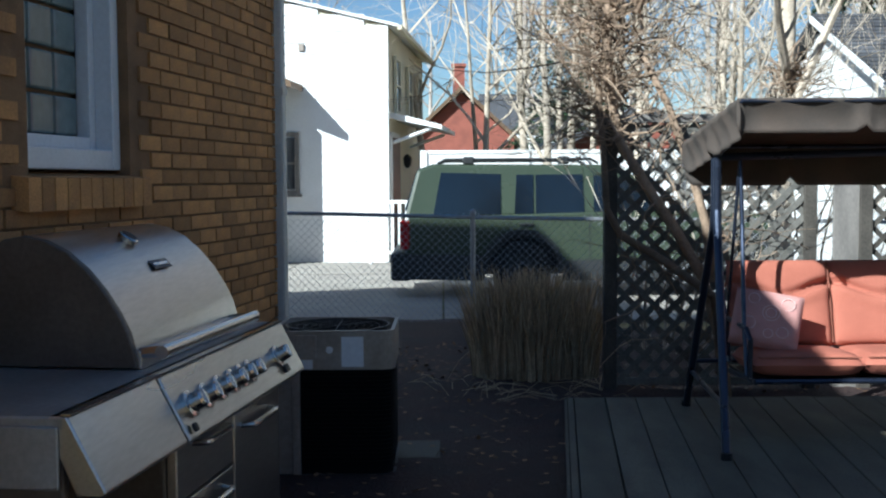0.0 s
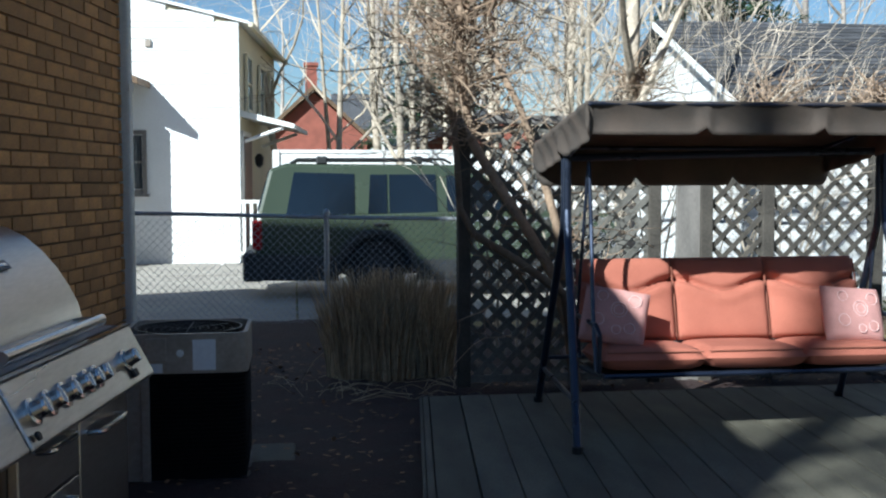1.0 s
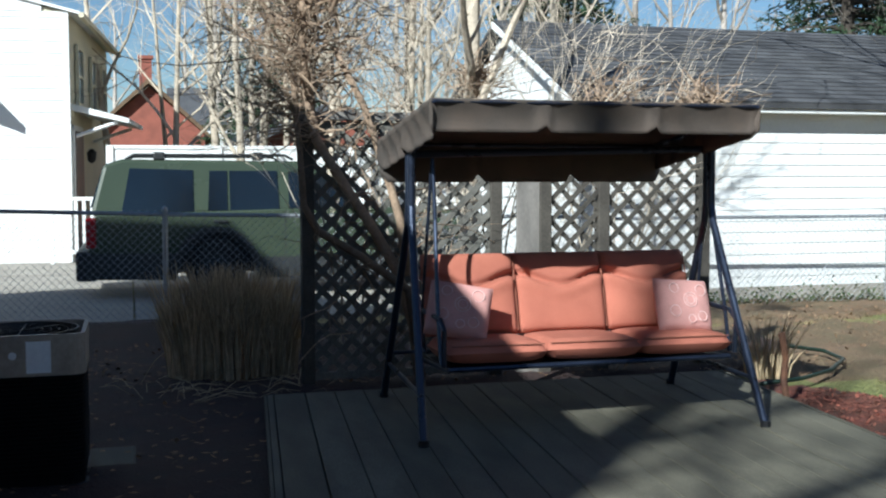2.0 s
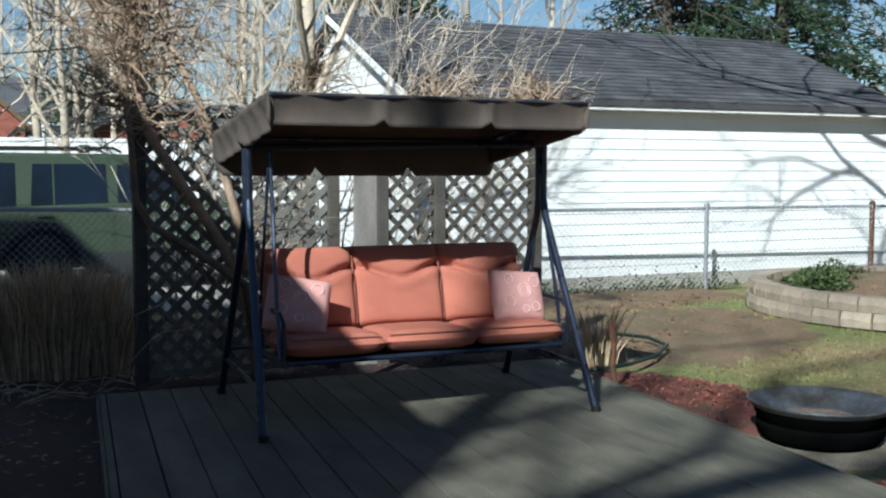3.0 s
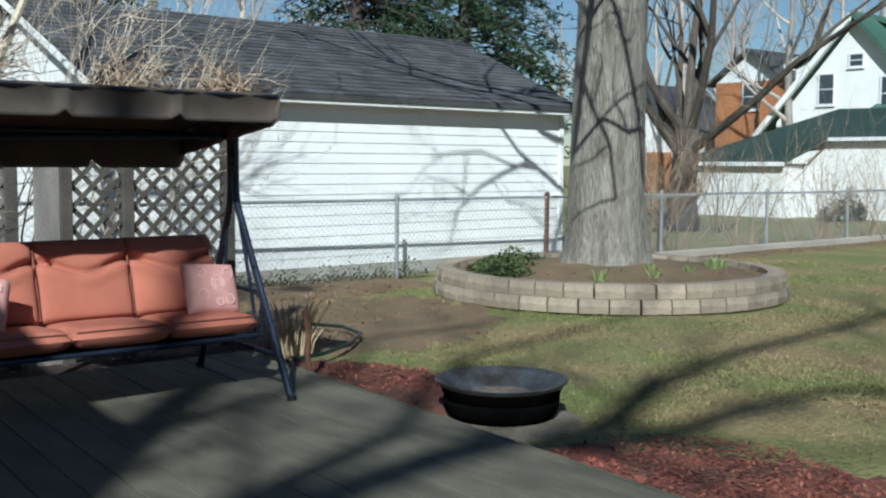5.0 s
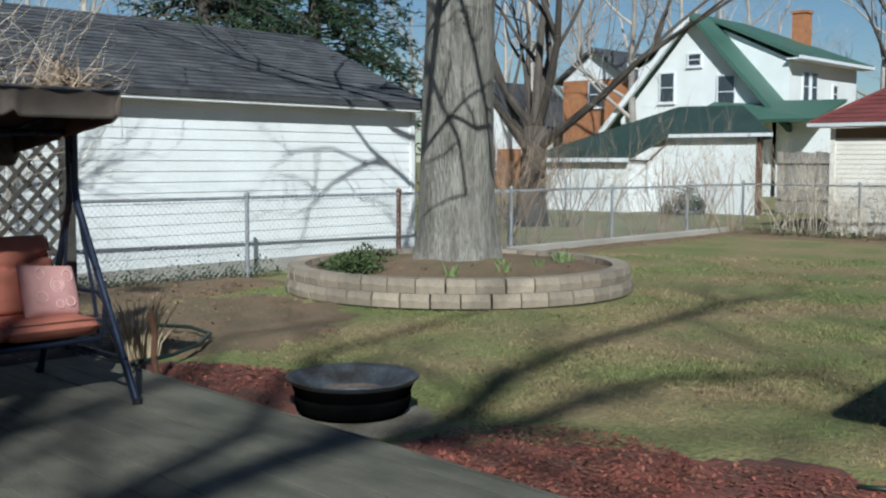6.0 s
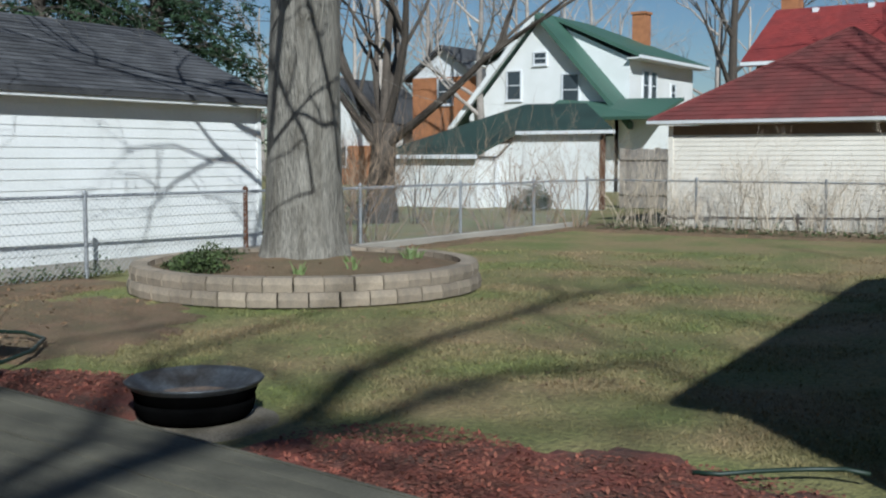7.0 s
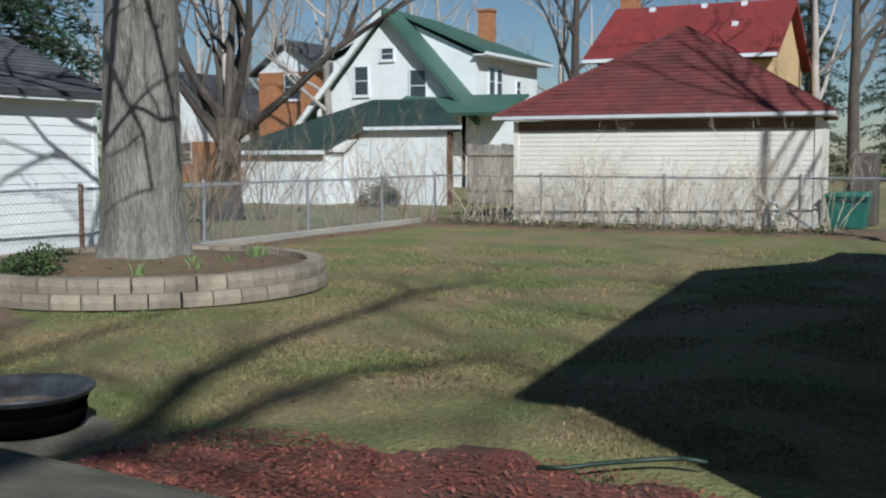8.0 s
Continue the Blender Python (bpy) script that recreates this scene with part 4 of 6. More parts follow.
# ---- chain link fences ----
def fence_run(label, p0, p1, posts, top0, top1, rusty=(), seed=1, brace=True):
    """Chain link between two ends, with round posts at the given shares of the run."""
    a, b = Vector(p0), Vector(p1)
    run = (b - a).length
    way = (b - a) / run
    f = thing("chain_link_fence", (a.x, a.y, 0), label, "fence")

    def top(u):
        return top0 + (top1 - top0) * u
    n = max(2, int(run / 1.5))
    rng = random.Random(seed)
    part("top_rail", Shape().tube([(*(a + way * run * i / n), top(i / n) + rng.uniform(-0.008, 0.008)) for i in range(n + 1)], 0.021, 7), GALV, f)
    for u in posts:
        q = a + way * run * u
        m_ = RUST if u in rusty else GALV
        r_ = 0.035 if u in rusty else 0.028
        pst = part("post", Shape().tube([(q.x, q.y, -0.1), (q.x, q.y, top(u) + 0.03)], r_, 9), m_, f)
        part("post_cap", Shape().lathe([(r_ + 0.006, 0), (r_ + 0.006, 0.03), (r_ * 0.6, 0.055), (0.0, 0.06)], (q.x, q.y, top(u) + 0.02), 9), m_, pst)
    s = Shape()
    pitch, zlo = 0.078, 0.03
    hgt = (top0 + top1) / 2 - zlo
    side = Vector((way.y, -way.x)) * 0.025

    def at(dist, z):
        q = a + way * dist + side
        return (q.x, q.y, z)
    for k in range(int(-hgt / pitch), int(run / pitch)):
        for sg in (1, -1):
            d0, d1, z0, z1 = k * pitch, k * pitch + hgt, zlo, zlo + hgt
            if d0 < 0:
                z0, d0 = z0 - d0, 0
            if d1 > run:
                z1, d1 = z1 - (d1 - run), run
            if z1 - z0 < 0.02:
                continue
            mid = [(d0 + (d1 - d0) * q / 3, z0 + (z1 - z0) * q / 3) for q in range(4)]
            pts = [at(d, z) if sg > 0 else at(d, zlo + hgt - (z - zlo)) for d, z in mid]
            s.tube(pts, 0.0021, 3, False)
    tagged(part("wire_mesh", s, WIRE, f), kind="stuff")
    s = Shape()
    k = 0.0
    while k < run:
        s.tube([at(k, top(k / run) - 0.03), at(k + 0.012, top(k / run) + 0.035)], 0.003, 3, False)
        k += pitch
    tagged(part("wire_end", s, WIRE, f), kind="stuff")
    return f


fence_run("galvanised chain link fence before the driveway", (-2.6, 11.5), (4.9, 11.15), (0.02, 0.388, 0.72, 0.98), 1.18, 1.04, seed=2)
fence_run("galvanised chain link fence along the white garage, one post rusty", (4.9, 11.15), (21.9, 10.89), (0.2215, 0.3826, 0.535, 0.706, 0.863), 1.03, 1.0, rusty=(0.3826,), seed=3)
fence_run("chain link back fence grown with bare shrubs", (21.9, 10.89), (22.3, -3.0), (0.0, 0.18, 0.37, 0.56, 0.72, 0.9), 1.02, 1.0, seed=4)
single("kerb", Shape().box((12.6, 10.72, -0.05), (21.0, 10.84, 0.13)), CONCRETE, "low concrete footing under the fence", "kerb", kind="structure", bevel=0.02)

# ---- car ----
CX, CY = -0.52, 13.75  # rear end and near side
car = thing("car", (CX + 2.4, CY + 0.93, 0), "dark green boxy off-road wagon parked on the driveway", "car")
L_, W_ = 4.8, 1.86


def arch(cx, r, n=8):
    return [(cx + r * math.cos(math.pi - math.pi * i / n), 0.36 + r * math.sin(math.pi - math.pi * i / n)) for i in range(n + 1)]


low = [(0.0, 0.42), (0.1, 0.34)] + [(1.52 - 0.47, 0.34)] + arch(1.52, 0.46) + [(2.2, 0.34)] + [(3.75, 0.34)] + arch(4.25 - 0.05, 0.44)[:5]
low += [(4.78, 0.5), (4.8, 0.95), (4.6, 1.06), (3.45, 1.12), (0.1, 1.04), (0.03, 0.95)]
body = part("body", Shape().prism([(CX + x, z) for x, z in low], "y", CY, CY + W_), CAR, car, bevel=0.03)
part("sill_cladding", Shape().prism([(CX + 2.02, 0.24), (CX + 3.72, 0.24), (CX + 3.68, 0.5), (CX + 2.06, 0.5)], "y", CY - 0.025, CY + 0.05), CARTRIM, car)
part("rear_cladding", Shape().prism([(CX - 0.02, 0.26), (CX + 1.04, 0.24), (CX + 1.08, 0.56), (CX - 0.02, 0.58)], "y", CY - 0.02, CY + 0.05), CARTRIM, car)
for cx in (1.52, 4.2):
    s = Shape()
    outer, inner = arch(cx, 0.53, 10), arch(cx, 0.45, 10)
    s.prism([(CX + x, z) for x, z in outer + inner[::-1]], "y", CY - 0.03, CY + 0.06)
    part("wheel_arch", s, CARTRIM, car, bevel=0.012)
# cabin: leaning sides
def cabin(x, z, inset=0.0):
    q = (z - 1.04) / 0.68
    return Vector((CX + x, CY + 0.03 + q * 0.10 + inset, z))


prof = [(0.04, 1.03), (3.42, 1.08), (2.85, 1.62), (2.6, 1.69), (0.4, 1.71), (0.2, 1.64)]
s = Shape()
near = [cabin(x, z) for x, z in prof]
far = [Vector((p.x, 2 * CY + W_ - p.y, p.z)) for p in near]
n = len(near)
s.add(near + far, [tuple(range(n)), tuple(range(2 * n - 1, n - 1, -1))] + [(i, n + i, n + (i + 1) % n, (i + 1) % n) for i in range(n)])
part("cabin", s, CAR, car, bevel=0.04)


def side_glass(pts, name="side_window"):
    s = Shape()
    a_ = [cabin(x, z, -0.012) for x, z in pts]
    b_ = [cabin(x, z, 0.02) for x, z in pts]
    k = len(pts)
    s.add(a_ + b_, [tuple(range(k)), tuple(range(2 * k - 1, k - 1, -1))] + [(i, k + i, k + (i + 1) % k, (i + 1) % k) for i in range(k)])
    part(name, s, CARGLASS, car)


side_glass([(0.40, 1.07), (1.25, 1.07), (1.25, 1.58), (0.50, 1.6)])
side_glass([(1.42, 1.08), (1.66, 1.08), (1.66, 1.57), (1.45, 1.57)])
side_glass([(1.69, 1.08), (2.3, 1.08), (2.28, 1.57), (1.69, 1.57)])
side_glass([(2.42, 1.1), (3.25, 1.1), (2.85, 1.52), (2.42, 1.56)])
part("underbody", Shape().box((CX + 0.3, CY + 0.25, 0.3), (CX + 4.6, CY + W_ - 0.25, 1.0)), BLACK, car)
part("rear_window", Shape().add([(CX + 0.045, CY + 0.2, 1.12), (CX + 0.045, CY + W_ - 0.2, 1.12), (CX + 0.19, CY + W_ - 0.25, 1.6), (CX + 0.19, CY + 0.25, 1.6)], [(0, 3, 2, 1)]), CARGLASS, car, solid=0.02)
part("bumper", Shape().box((CX - 0.14, CY + 0.0, 0.24), (CX + 0.12, CY + W_, 0.6)), CARTRIM, car, bevel=0.04)
part("front_bumper", Shape().box((CX + 4.7, CY + 0.02, 0.36), (CX + 4.95, CY + W_ - 0.02, 0.66)), CARTRIM, car, bevel=0.04)
part("tail_light", Shape().box((CX - 0.02, CY - 0.012, 0.64), (CX + 0.1, CY + 0.2, 1.0)), REDLENS, car, bevel=0.015)
part("turn_light", Shape().box((CX + 4.68, CY - 0.012, 0.7), (CX + 4.82, CY + 0.16, 0.86)), AMBER, car, bevel=0.012)
part("side_mirror", Shape().box((CX + 3.15, CY - 0.18, 1.1), (CX + 3.28, CY + 0.02, 1.28)), CARTRIM, car, bevel=0.03)
for yy in (CY + 0.24, CY + W_ - 0.24):
    rr = part("roof_rail", Shape().tube([(CX + 0.45, yy, 1.71), (CX + 0.55, yy, 1.765), (CX + 2.4, yy, 1.765), (CX + 2.5, yy, 1.71)], 0.018, 6), CARTRIM, car)
for xx in (0.85, 2.05):
    part("cross_bar", Shape().tube([(CX + xx, CY + 0.15, 1.78), (CX + xx, CY + W_ - 0.15, 1.78)], 0.022, 6), CARTRIM, car)
    part("bar_foot", Shape().box((CX + xx - 0.07, CY + 0.13, 1.70), (CX + xx + 0.07, CY + 0.26, 1.8)), CARTRIM, car, bevel=0.02)
part("door_seam", Shape().box((CX + 1.36, CY - 0.004, 0.5), (CX + 1.37, CY + 0.02, 1.08)), CARTRIM, car)
part("door_seam", Shape().box((CX + 2.36, CY - 0.004, 0.5), (CX + 2.37, CY + 0.02, 1.08)), CARTRIM, car)
part("door_handle", Shape().box((CX + 1.48, CY - 0.03, 0.93), (CX + 1.66, CY + 0.02, 0.965)), CARTRIM, car, bevel=0.01)
for cx in (1.52, 4.2):
    for yy, sg in ((CY + 0.02, -1), (CY + W_ - 0.24, 1)):
        m_ = pose(CX + cx, yy, 0.37, -90, 0, 0)
        wl = part("wheel", Shape().lathe([(0.2, 0.0), (0.33, -0.015), (0.365, 0.03), (0.37, 0.11), (0.365, 0.19), (0.33, 0.235), (0.2, 0.22)], (0, 0, 0), 26, m_), TYRE, car, smooth=True)
        part("rim", Shape().lathe([(0.0, 0.03), (0.07, 0.0), (0.12, 0.03), (0.2, 0.035), (0.225, 0.0), (0.225, 0.2), (0.0, 0.2)], (0, 0, 0), 18, m_), CARTRIM, wl)

# ---- grill ----
GR_ = pose(-0.93, 2.67, 0, 0, 0, -8)  # local y along the front, -x towards the wall


def gl(shape):
    shape.v = [tuple(GR_ @ Vector(p)) for p in shape.v]
    return shape


grill = thing("gas_grill", tuple(GR_ @ Vector((-0.25, 0.9, 0))), "large stainless steel gas grill with closed hood against the brick wall", "grill")
H0, H1 = 0.66, 1.62
hood_prof = [(-0.62, 0.93), (-0.62, 1.20), (-0.59, 1.28), (-0.53, 1.325), (-0.46, 1.338), (-0.39, 1.325), (-0.32, 1.29), (-0.255, 1.235), (-0.20, 1.17), (-0.155, 1.10), (-0.125, 1.04), (-0.11, 0.985), (-0.10, 0.93)]
s = Shape()
k = len(hood_prof)
s.add([(x, H0 + 0.012, z) for x, z in hood_prof] + [(x, H1 - 0.012, z) for x, z in hood_prof], [(i, i + 1, k + i + 1, k + i) for i in range(k - 1)])
hood = part("hood", gl(s), STEEL, grill, smooth=True)
for y0, y1 in ((H0 - 0.012, H0 + 0.02), (H1 - 0.02, H1 + 0.012)):
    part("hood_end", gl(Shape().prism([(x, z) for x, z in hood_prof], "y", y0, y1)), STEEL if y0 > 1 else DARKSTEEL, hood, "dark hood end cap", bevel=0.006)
part("hood_lip", gl(Shape().box((-0.125, H0, 0.925), (-0.09, H1, 0.985))), STEEL, hood, bevel=0.006)
s = Shape().tube([(-0.012, H0 - 0.03, 0.985), (-0.012, H1 - 0.08, 0.985)], 0.022, 12)
handle = part("hood_handle", gl(s), CHROME, hood, "polished tubular handle", smooth=False)
for yy in (H0 + 0.02, H1 - 0.12):
    part("handle_post", gl(Shape().tube([(-0.1, yy, 0.975), (-0.012, yy, 0.985)], 0.019, 10)), CHROME, handle)
gm = GR_ @ pose(-0.33, (H0 + H1) / 2 - 0.03, 1.298, 0, 33, 0)
gauge = part("thermometer", Shape().lathe([(0.036, 0), (0.036, 0.018), (0.03, 0.022), (0.0, 0.022)], (0, 0, 0), 18, gm), CHROME, hood)
part("gauge_face", Shape().lathe([(0.029, 0.0235), (0.0, 0.0235)], (0, 0, 0), 18, gm), BLACK, gauge)
part("badge", Shape().box((-0.02, -0.075, 0.002), (0.02, 0.075, 0.006), GR_ @ pose(-0.232, (H0 + H1) / 2 + 0.02, 1.212, 0, 46, 0)), BADGE, hood, "dark badge plate", bevel=0.003)
part("badge_line", Shape().box((-0.006, -0.06, 0.006), (0.006, 0.06, 0.008), GR_ @ pose(-0.232, (H0 + H1) / 2 + 0.02, 1.212, 0, 46, 0)), CHROME, hood)
part("side_shelf", gl(Shape().box((-0.62, 0.0, 0.885), (-0.004, H0 - 0.03, 0.925))), SATIN, grill, bevel=0.008)
part("firebox_rim", gl(Shape().box((-0.64, H0 - 0.03, 0.86), (-0.004, 1.83, 0.925))), SATIN, grill, bevel=0.008)


def slant(y0, y1, proud=0.0):
    a_, b_ = (0.0 + proud, 0.925), (0.10 + proud, 0.735)
    return Shape().prism([a_, b_, (b_[0] - 0.012, 0.722), (0.02, 0.722), (-0.06, 0.90), (-0.05, 0.925)], "y", y0, y1)


part("side_panel_front", gl(slant(0.0, 0.548)), STEEL, grill, bevel=0.006)
cp = part("control_panel", gl(slant(0.555, 1.83, 0.006)), STEEL, grill, bevel=0.006)
part("panel_top_strip", gl(Shape().box((-0.015, 0.0, 0.925), (0.012, 1.83, 0.932))), CHROME, grill)
kn = [0.66, 0.79, 0.92, 1.05, 1.15, 1.24, 1.58]
for i, yy in enumerate(kn):
    m_ = GR_ @ pose(0.060, yy, 0.822, 0, 62, 0)
    kb = part("knob", Shape().lathe([(0.043, 0.0), (0.043, 0.01), (0.031, 0.014), (0.029, 0.05), (0.024, 0.058), (0.0, 0.058)], (0, 0, 0), 16, m_), CHROME, cp)
    part("knob_grip", Shape().box((-0.026, -0.006, 0.056), (0.026, 0.006, 0.062), m_), CHROME, kb, bevel=0.003)
part("ignition_button", Shape().lathe([(0.014, 0), (0.014, 0.01), (0.0, 0.012)], (0, 0, 0), 12, GR_ @ pose(0.098, 0.60, 0.765, 0, 62, 0)), BLACK, cp)
part("socket", Shape().box((-0.016, -0.025, 0), (0.016, 0.025, 0.012), GR_ @ pose(0.09, 1.6, 0.772, 0, 62, 0)), BLACK, cp, bevel=0.004)
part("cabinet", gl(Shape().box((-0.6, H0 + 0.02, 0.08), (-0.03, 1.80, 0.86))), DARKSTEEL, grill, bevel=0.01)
for i, (y0, y1, z0, z1) in enumerate(((0.69, 1.22, 0.50, 0.71), (1.235, 1.79, 0.12, 0.71), (0.69, 1.22, 0.30, 0.49), (0.69, 1.22, 0.12, 0.29))):
    dr = part("drawer" if i != 1 else "door", gl(Shape().box((-0.03, y0, z0), (0.005, y1, z1))), STEEL, grill, bevel=0.006)
    hy0, hy1, hz = (y0 + 0.14, y1 - 0.12, z1 - 0.05) if i != 1 else (y0 + 0.08, y0 + 0.4, z1 - 0.1)
    part("handle", gl(Shape().tube([(0.0, hy0, hz), (0.045, hy0 + 0.015, hz), (0.05, hy0 + 0.04, hz), (0.05, hy1 - 0.04, hz), (0.045, hy1 - 0.015, hz), (0.0, hy1, hz)], 0.011, 8)), CHROME, dr)
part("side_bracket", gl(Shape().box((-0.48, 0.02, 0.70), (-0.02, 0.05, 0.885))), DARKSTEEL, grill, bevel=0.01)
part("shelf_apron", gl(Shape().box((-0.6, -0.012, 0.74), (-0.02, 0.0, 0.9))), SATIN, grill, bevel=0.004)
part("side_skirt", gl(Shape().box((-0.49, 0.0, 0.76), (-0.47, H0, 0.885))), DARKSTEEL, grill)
for yy in (H0 + 0.08, 1.74):
    for xx in (-0.44, -0.08):
        part("caster", gl(Shape().tube([(xx, yy - 0.02, 0.04), (xx, yy + 0.02, 0.04)], 0.04, 12)), BLACK, grill)

# ---- air conditioner ----
AX0, AX1, AY0, AY1 = -0.86, -0.245, 5.43, 6.02
ac = thing("air_conditioner", (-0.52, 5.78, 0), "outdoor air conditioner with beige top band and black coil", "air conditioner")


def rounded(x0, x1, y0, y1, r=0.07, n=5):
    pts = []
    for cx, cy, a0 in ((x1 - r, y1 - r, 0), (x0 + r, y1 - r, 90), (x0 + r, y0 + r, 180), (x1 - r, y0 + r, 270)):
        pts += [(cx + r * math.cos(radians(a0 + 90 * i / n)), cy + r * math.sin(radians(a0 + 90 * i / n))) for i in range(n + 1)]
    return pts


part("coil", Shape().prism(rounded(AX0 + 0.015, AX1 - 0.015, AY0 + 0.015, AY1 - 0.015), "z", 0.02, 0.57), COIL, ac)
s = Shape()
for k in range(22):
    z = 0.09 + k * 0.0215
    s.prism(rounded(AX0 + 0.006, AX1 - 0.006, AY0 + 0.006, AY1 - 0.006), "z", z, z + 0.004)
tagged(part("coil_fin", s, COIL, ac), kind="stuff")
s = Shape()
o, i_ = rounded(AX0, AX1, AY0, AY1), rounded(AX0 + 0.02, AX1 - 0.02, AY0 + 0.02, AY1 - 0.02, 0.06)
k = len(o)
s.add([(*p, 0.56) for p in o] + [(*p, 0.755) for p in o] + [(*p, 0.755) for p in i_] + [(*p, 0.64) for p in i_], [(a, (a + 1) % k, k + (a + 1) % k, k + a) for a in range(k)] + [(k + a, k + (a + 1) % k, 2 * k + (a + 1) % k, 2 * k + a) for a in range(k)] + [(2 * k + a, 2 * k + (a + 1) % k, 3 * k + (a + 1) % k, 3 * k + a) for a in range(k)])
band = part("top_band", s, ACBEIGE, ac)
part("base_pan", Shape().prism(rounded(AX0, AX1, AY0, AY1), "z", 0.0, 0.03), BLACK, ac)
part("corner_post", Shape().box((AX0 + 0.10, AY0 - 0.004, 0.02), (AX0 + 0.14, AY0 + 0.03, 0.57)), ACBEIGE, ac, bevel=0.004)
part("service_panel", Shape().box((AX0 - 0.002, AY0 + 0.004, 0.03), (AX0 + 0.10, AY0 + 0.06, 0.57)), ACBEIGE, ac, bevel=0.004)
cx, cy = (AX0 + AX1) / 2, (AY0 + AY1) / 2
part("fan_well", Shape().lathe([(0.272, 0.752), (0.262, 0.752), (0.25, 0.65), (0.0, 0.64)], (cx, cy, 0), 24), BLACK, ac)
for i in range(4):
    part("fan_blade", Shape().add([(0.03, -0.02, 0.67), (0.2, -0.07, 0.665), (0.2, 0.07, 0.695), (0.03, 0.02, 0.685)], [(0, 1, 2, 3), (3, 2, 1, 0)]), DARKSTEEL, ac).matrix_parent_inverse = Matrix.Translation((cx - ac.location.x, cy - ac.location.y, 0)) @ pose(0, 0, 0, 0, 0, 90 * i + 20)
for r_ in (0.06, 0.10, 0.14, 0.18, 0.22):
    part("guard_ring", Shape().tube([(cx + r_ * math.cos(2 * math.pi * i / 24), cy + r_ * math.sin(2 * math.pi * i / 24), 0.742) for i in range(25)], 0.0022, 4, False), BLACK, ac)
for i in range(8):
    a_ = 2 * math.pi * i / 8
    part("guard_spoke", Shape().tube([(cx, cy, 0.744), (cx + 0.26 * math.cos(a_), cy + 0.26 * math.sin(a_), 0.742)], 0.0022, 4, False), BLACK, ac)
part("cover_panel", Shape().box((AX0 + 0.12, AY0 - 0.008, 0.62), (AX0 + 0.225, AY0 + 0.01, 0.735)), ACBEIGE, ac, bevel=0.004)
part("warning_label", Shape().box((AX0 + 0.35, AY0 - 0.004, 0.575), (AX0 + 0.46, AY0 + 0.01, 0.725)), TRIM, ac)
part("wire_label", Shape().box((AX0 + 0.14, AY0 - 0.006, 0.565), (AX0 + 0.205, AY0 + 0.01, 0.61)), TRIM, ac)
part("round_badge", Shape().lathe([(0.018, 0), (0.018, 0.004), (0, 0.005)], (0, 0, 0), 16, pose(AX0 + 0.29, AY0, 0.66, 90, 0, 0)), TRIM, ac)
single("paver", Shape().box((-0.26, 5.75, 0.0), (-0.02, 6.15, 0.03)), DECK, "small concrete paver on dark soil", "paver", bevel=0.01)


# ---- porch swing on the deck ----
sw = thing("porch_swing", (2.4, 6.0, 0.1), "three seat patio swing with terracotta cushions and brown canopy", "swing")
TOPL, TOPR = Vector((1.50, 6.02, 1.62)), Vector((3.36, 5.97, 1.66))
FEET = {"fl": Vector((1.41, 5.40, 0.1)), "bl": Vector((1.50, 6.72, 0.1)), "fr": Vector((3.36, 5.31, 0.1)), "br": Vector((3.46, 6.62, 0.1))}
for key, foot in FEET.items():
    t_ = TOPL if key[1] == "l" else TOPR
    joint = Vector((t_.x, t_.y + (-0.028 if key[0] == "f" else 0.028), 1.27))
    lg = part("leg", Shape().tube([foot, foot.lerp(joint, 0.96), joint + Vector((0, 0, 0.06)), Vector((joint.x, joint.y, t_.z))], 0.023, 10), TUBE, sw)
    part("foot_cap", Shape().tube([foot - Vector((0, 0, 0.0)), foot + Vector((0, 0, 0.035))], 0.029, 10), BLACK, lg)
part("top_bar", Shape().tube([TOPL, TOPR], 0.022, 10), TUBE, sw)
for a_, b_ in (("fl", "bl"), ("fr", "br")):
    t_ = TOPL if a_ == "fl" else TOPR
    p, q = FEET[a_].lerp(t_, 0.16), FEET[b_].lerp(t_, 0.16)
    part("side_brace", Shape().tube([p, q], 0.013, 8), TUBE, sw)
part("rear_brace", Shape().tube([FEET["bl"].lerp(TOPL, 0.2), FEET["br"].lerp(TOPR, 0.2)], 0.013, 8), TUBE, sw)
# canopy: sloped top with hanging scalloped valance
FZ, BZ = 1.88, 1.70
CXL, CXR, CYF, CYB = 1.46, 3.32, 5.38, 6.62


def canopy_top(u, v):
    x = CXL + (CXR - CXL) * u
    y = CYF + (CYB - CYF) * v
    edge = min(u, 1 - u, v, 1 - v)
    sag = 0.008 * math.sin(math.pi * 3 * u) ** 2 * math.sin(math.pi * v)
    return (x + 0.06 * (v - 0.5) * 0.5, y, FZ + (BZ - FZ) * v + 0.035 * min(1, edge * 12) - sag)


part("canopy", Shape().grid(canopy_top, 36, 16), CANOPY, sw, "brown fabric canopy", smooth=True, solid=0.006)


def valance(p0, p1, drop, bays, name="valance"):
    p0, p1 = Vector(p0), Vector(p1)
    out = Vector((p1.y - p0.y, p0.x - p1.x, 0)).normalized()

    def fn(u, v):
        b = (u * bays) % 1.0 if u < 1 else 1.0
        scal = 1 - 0.22 * abs(2 * b - 1) ** 24
        pinch = 0.8 * abs(2 * b - 1) ** 14
        p = p0.lerp(p1, u) + out * (0.045 * math.sin(v * math.pi * 0.62) * (1 - pinch) + 0.006 * math.sin(u * 40 + v * 4))
        return (p.x, p.y, p.z - drop * v * scal + 0.012 * (1 - v))
    return part(name, Shape().grid(fn, 16 * bays, 8), CANOPY, sw, smooth=True, solid=0.005)


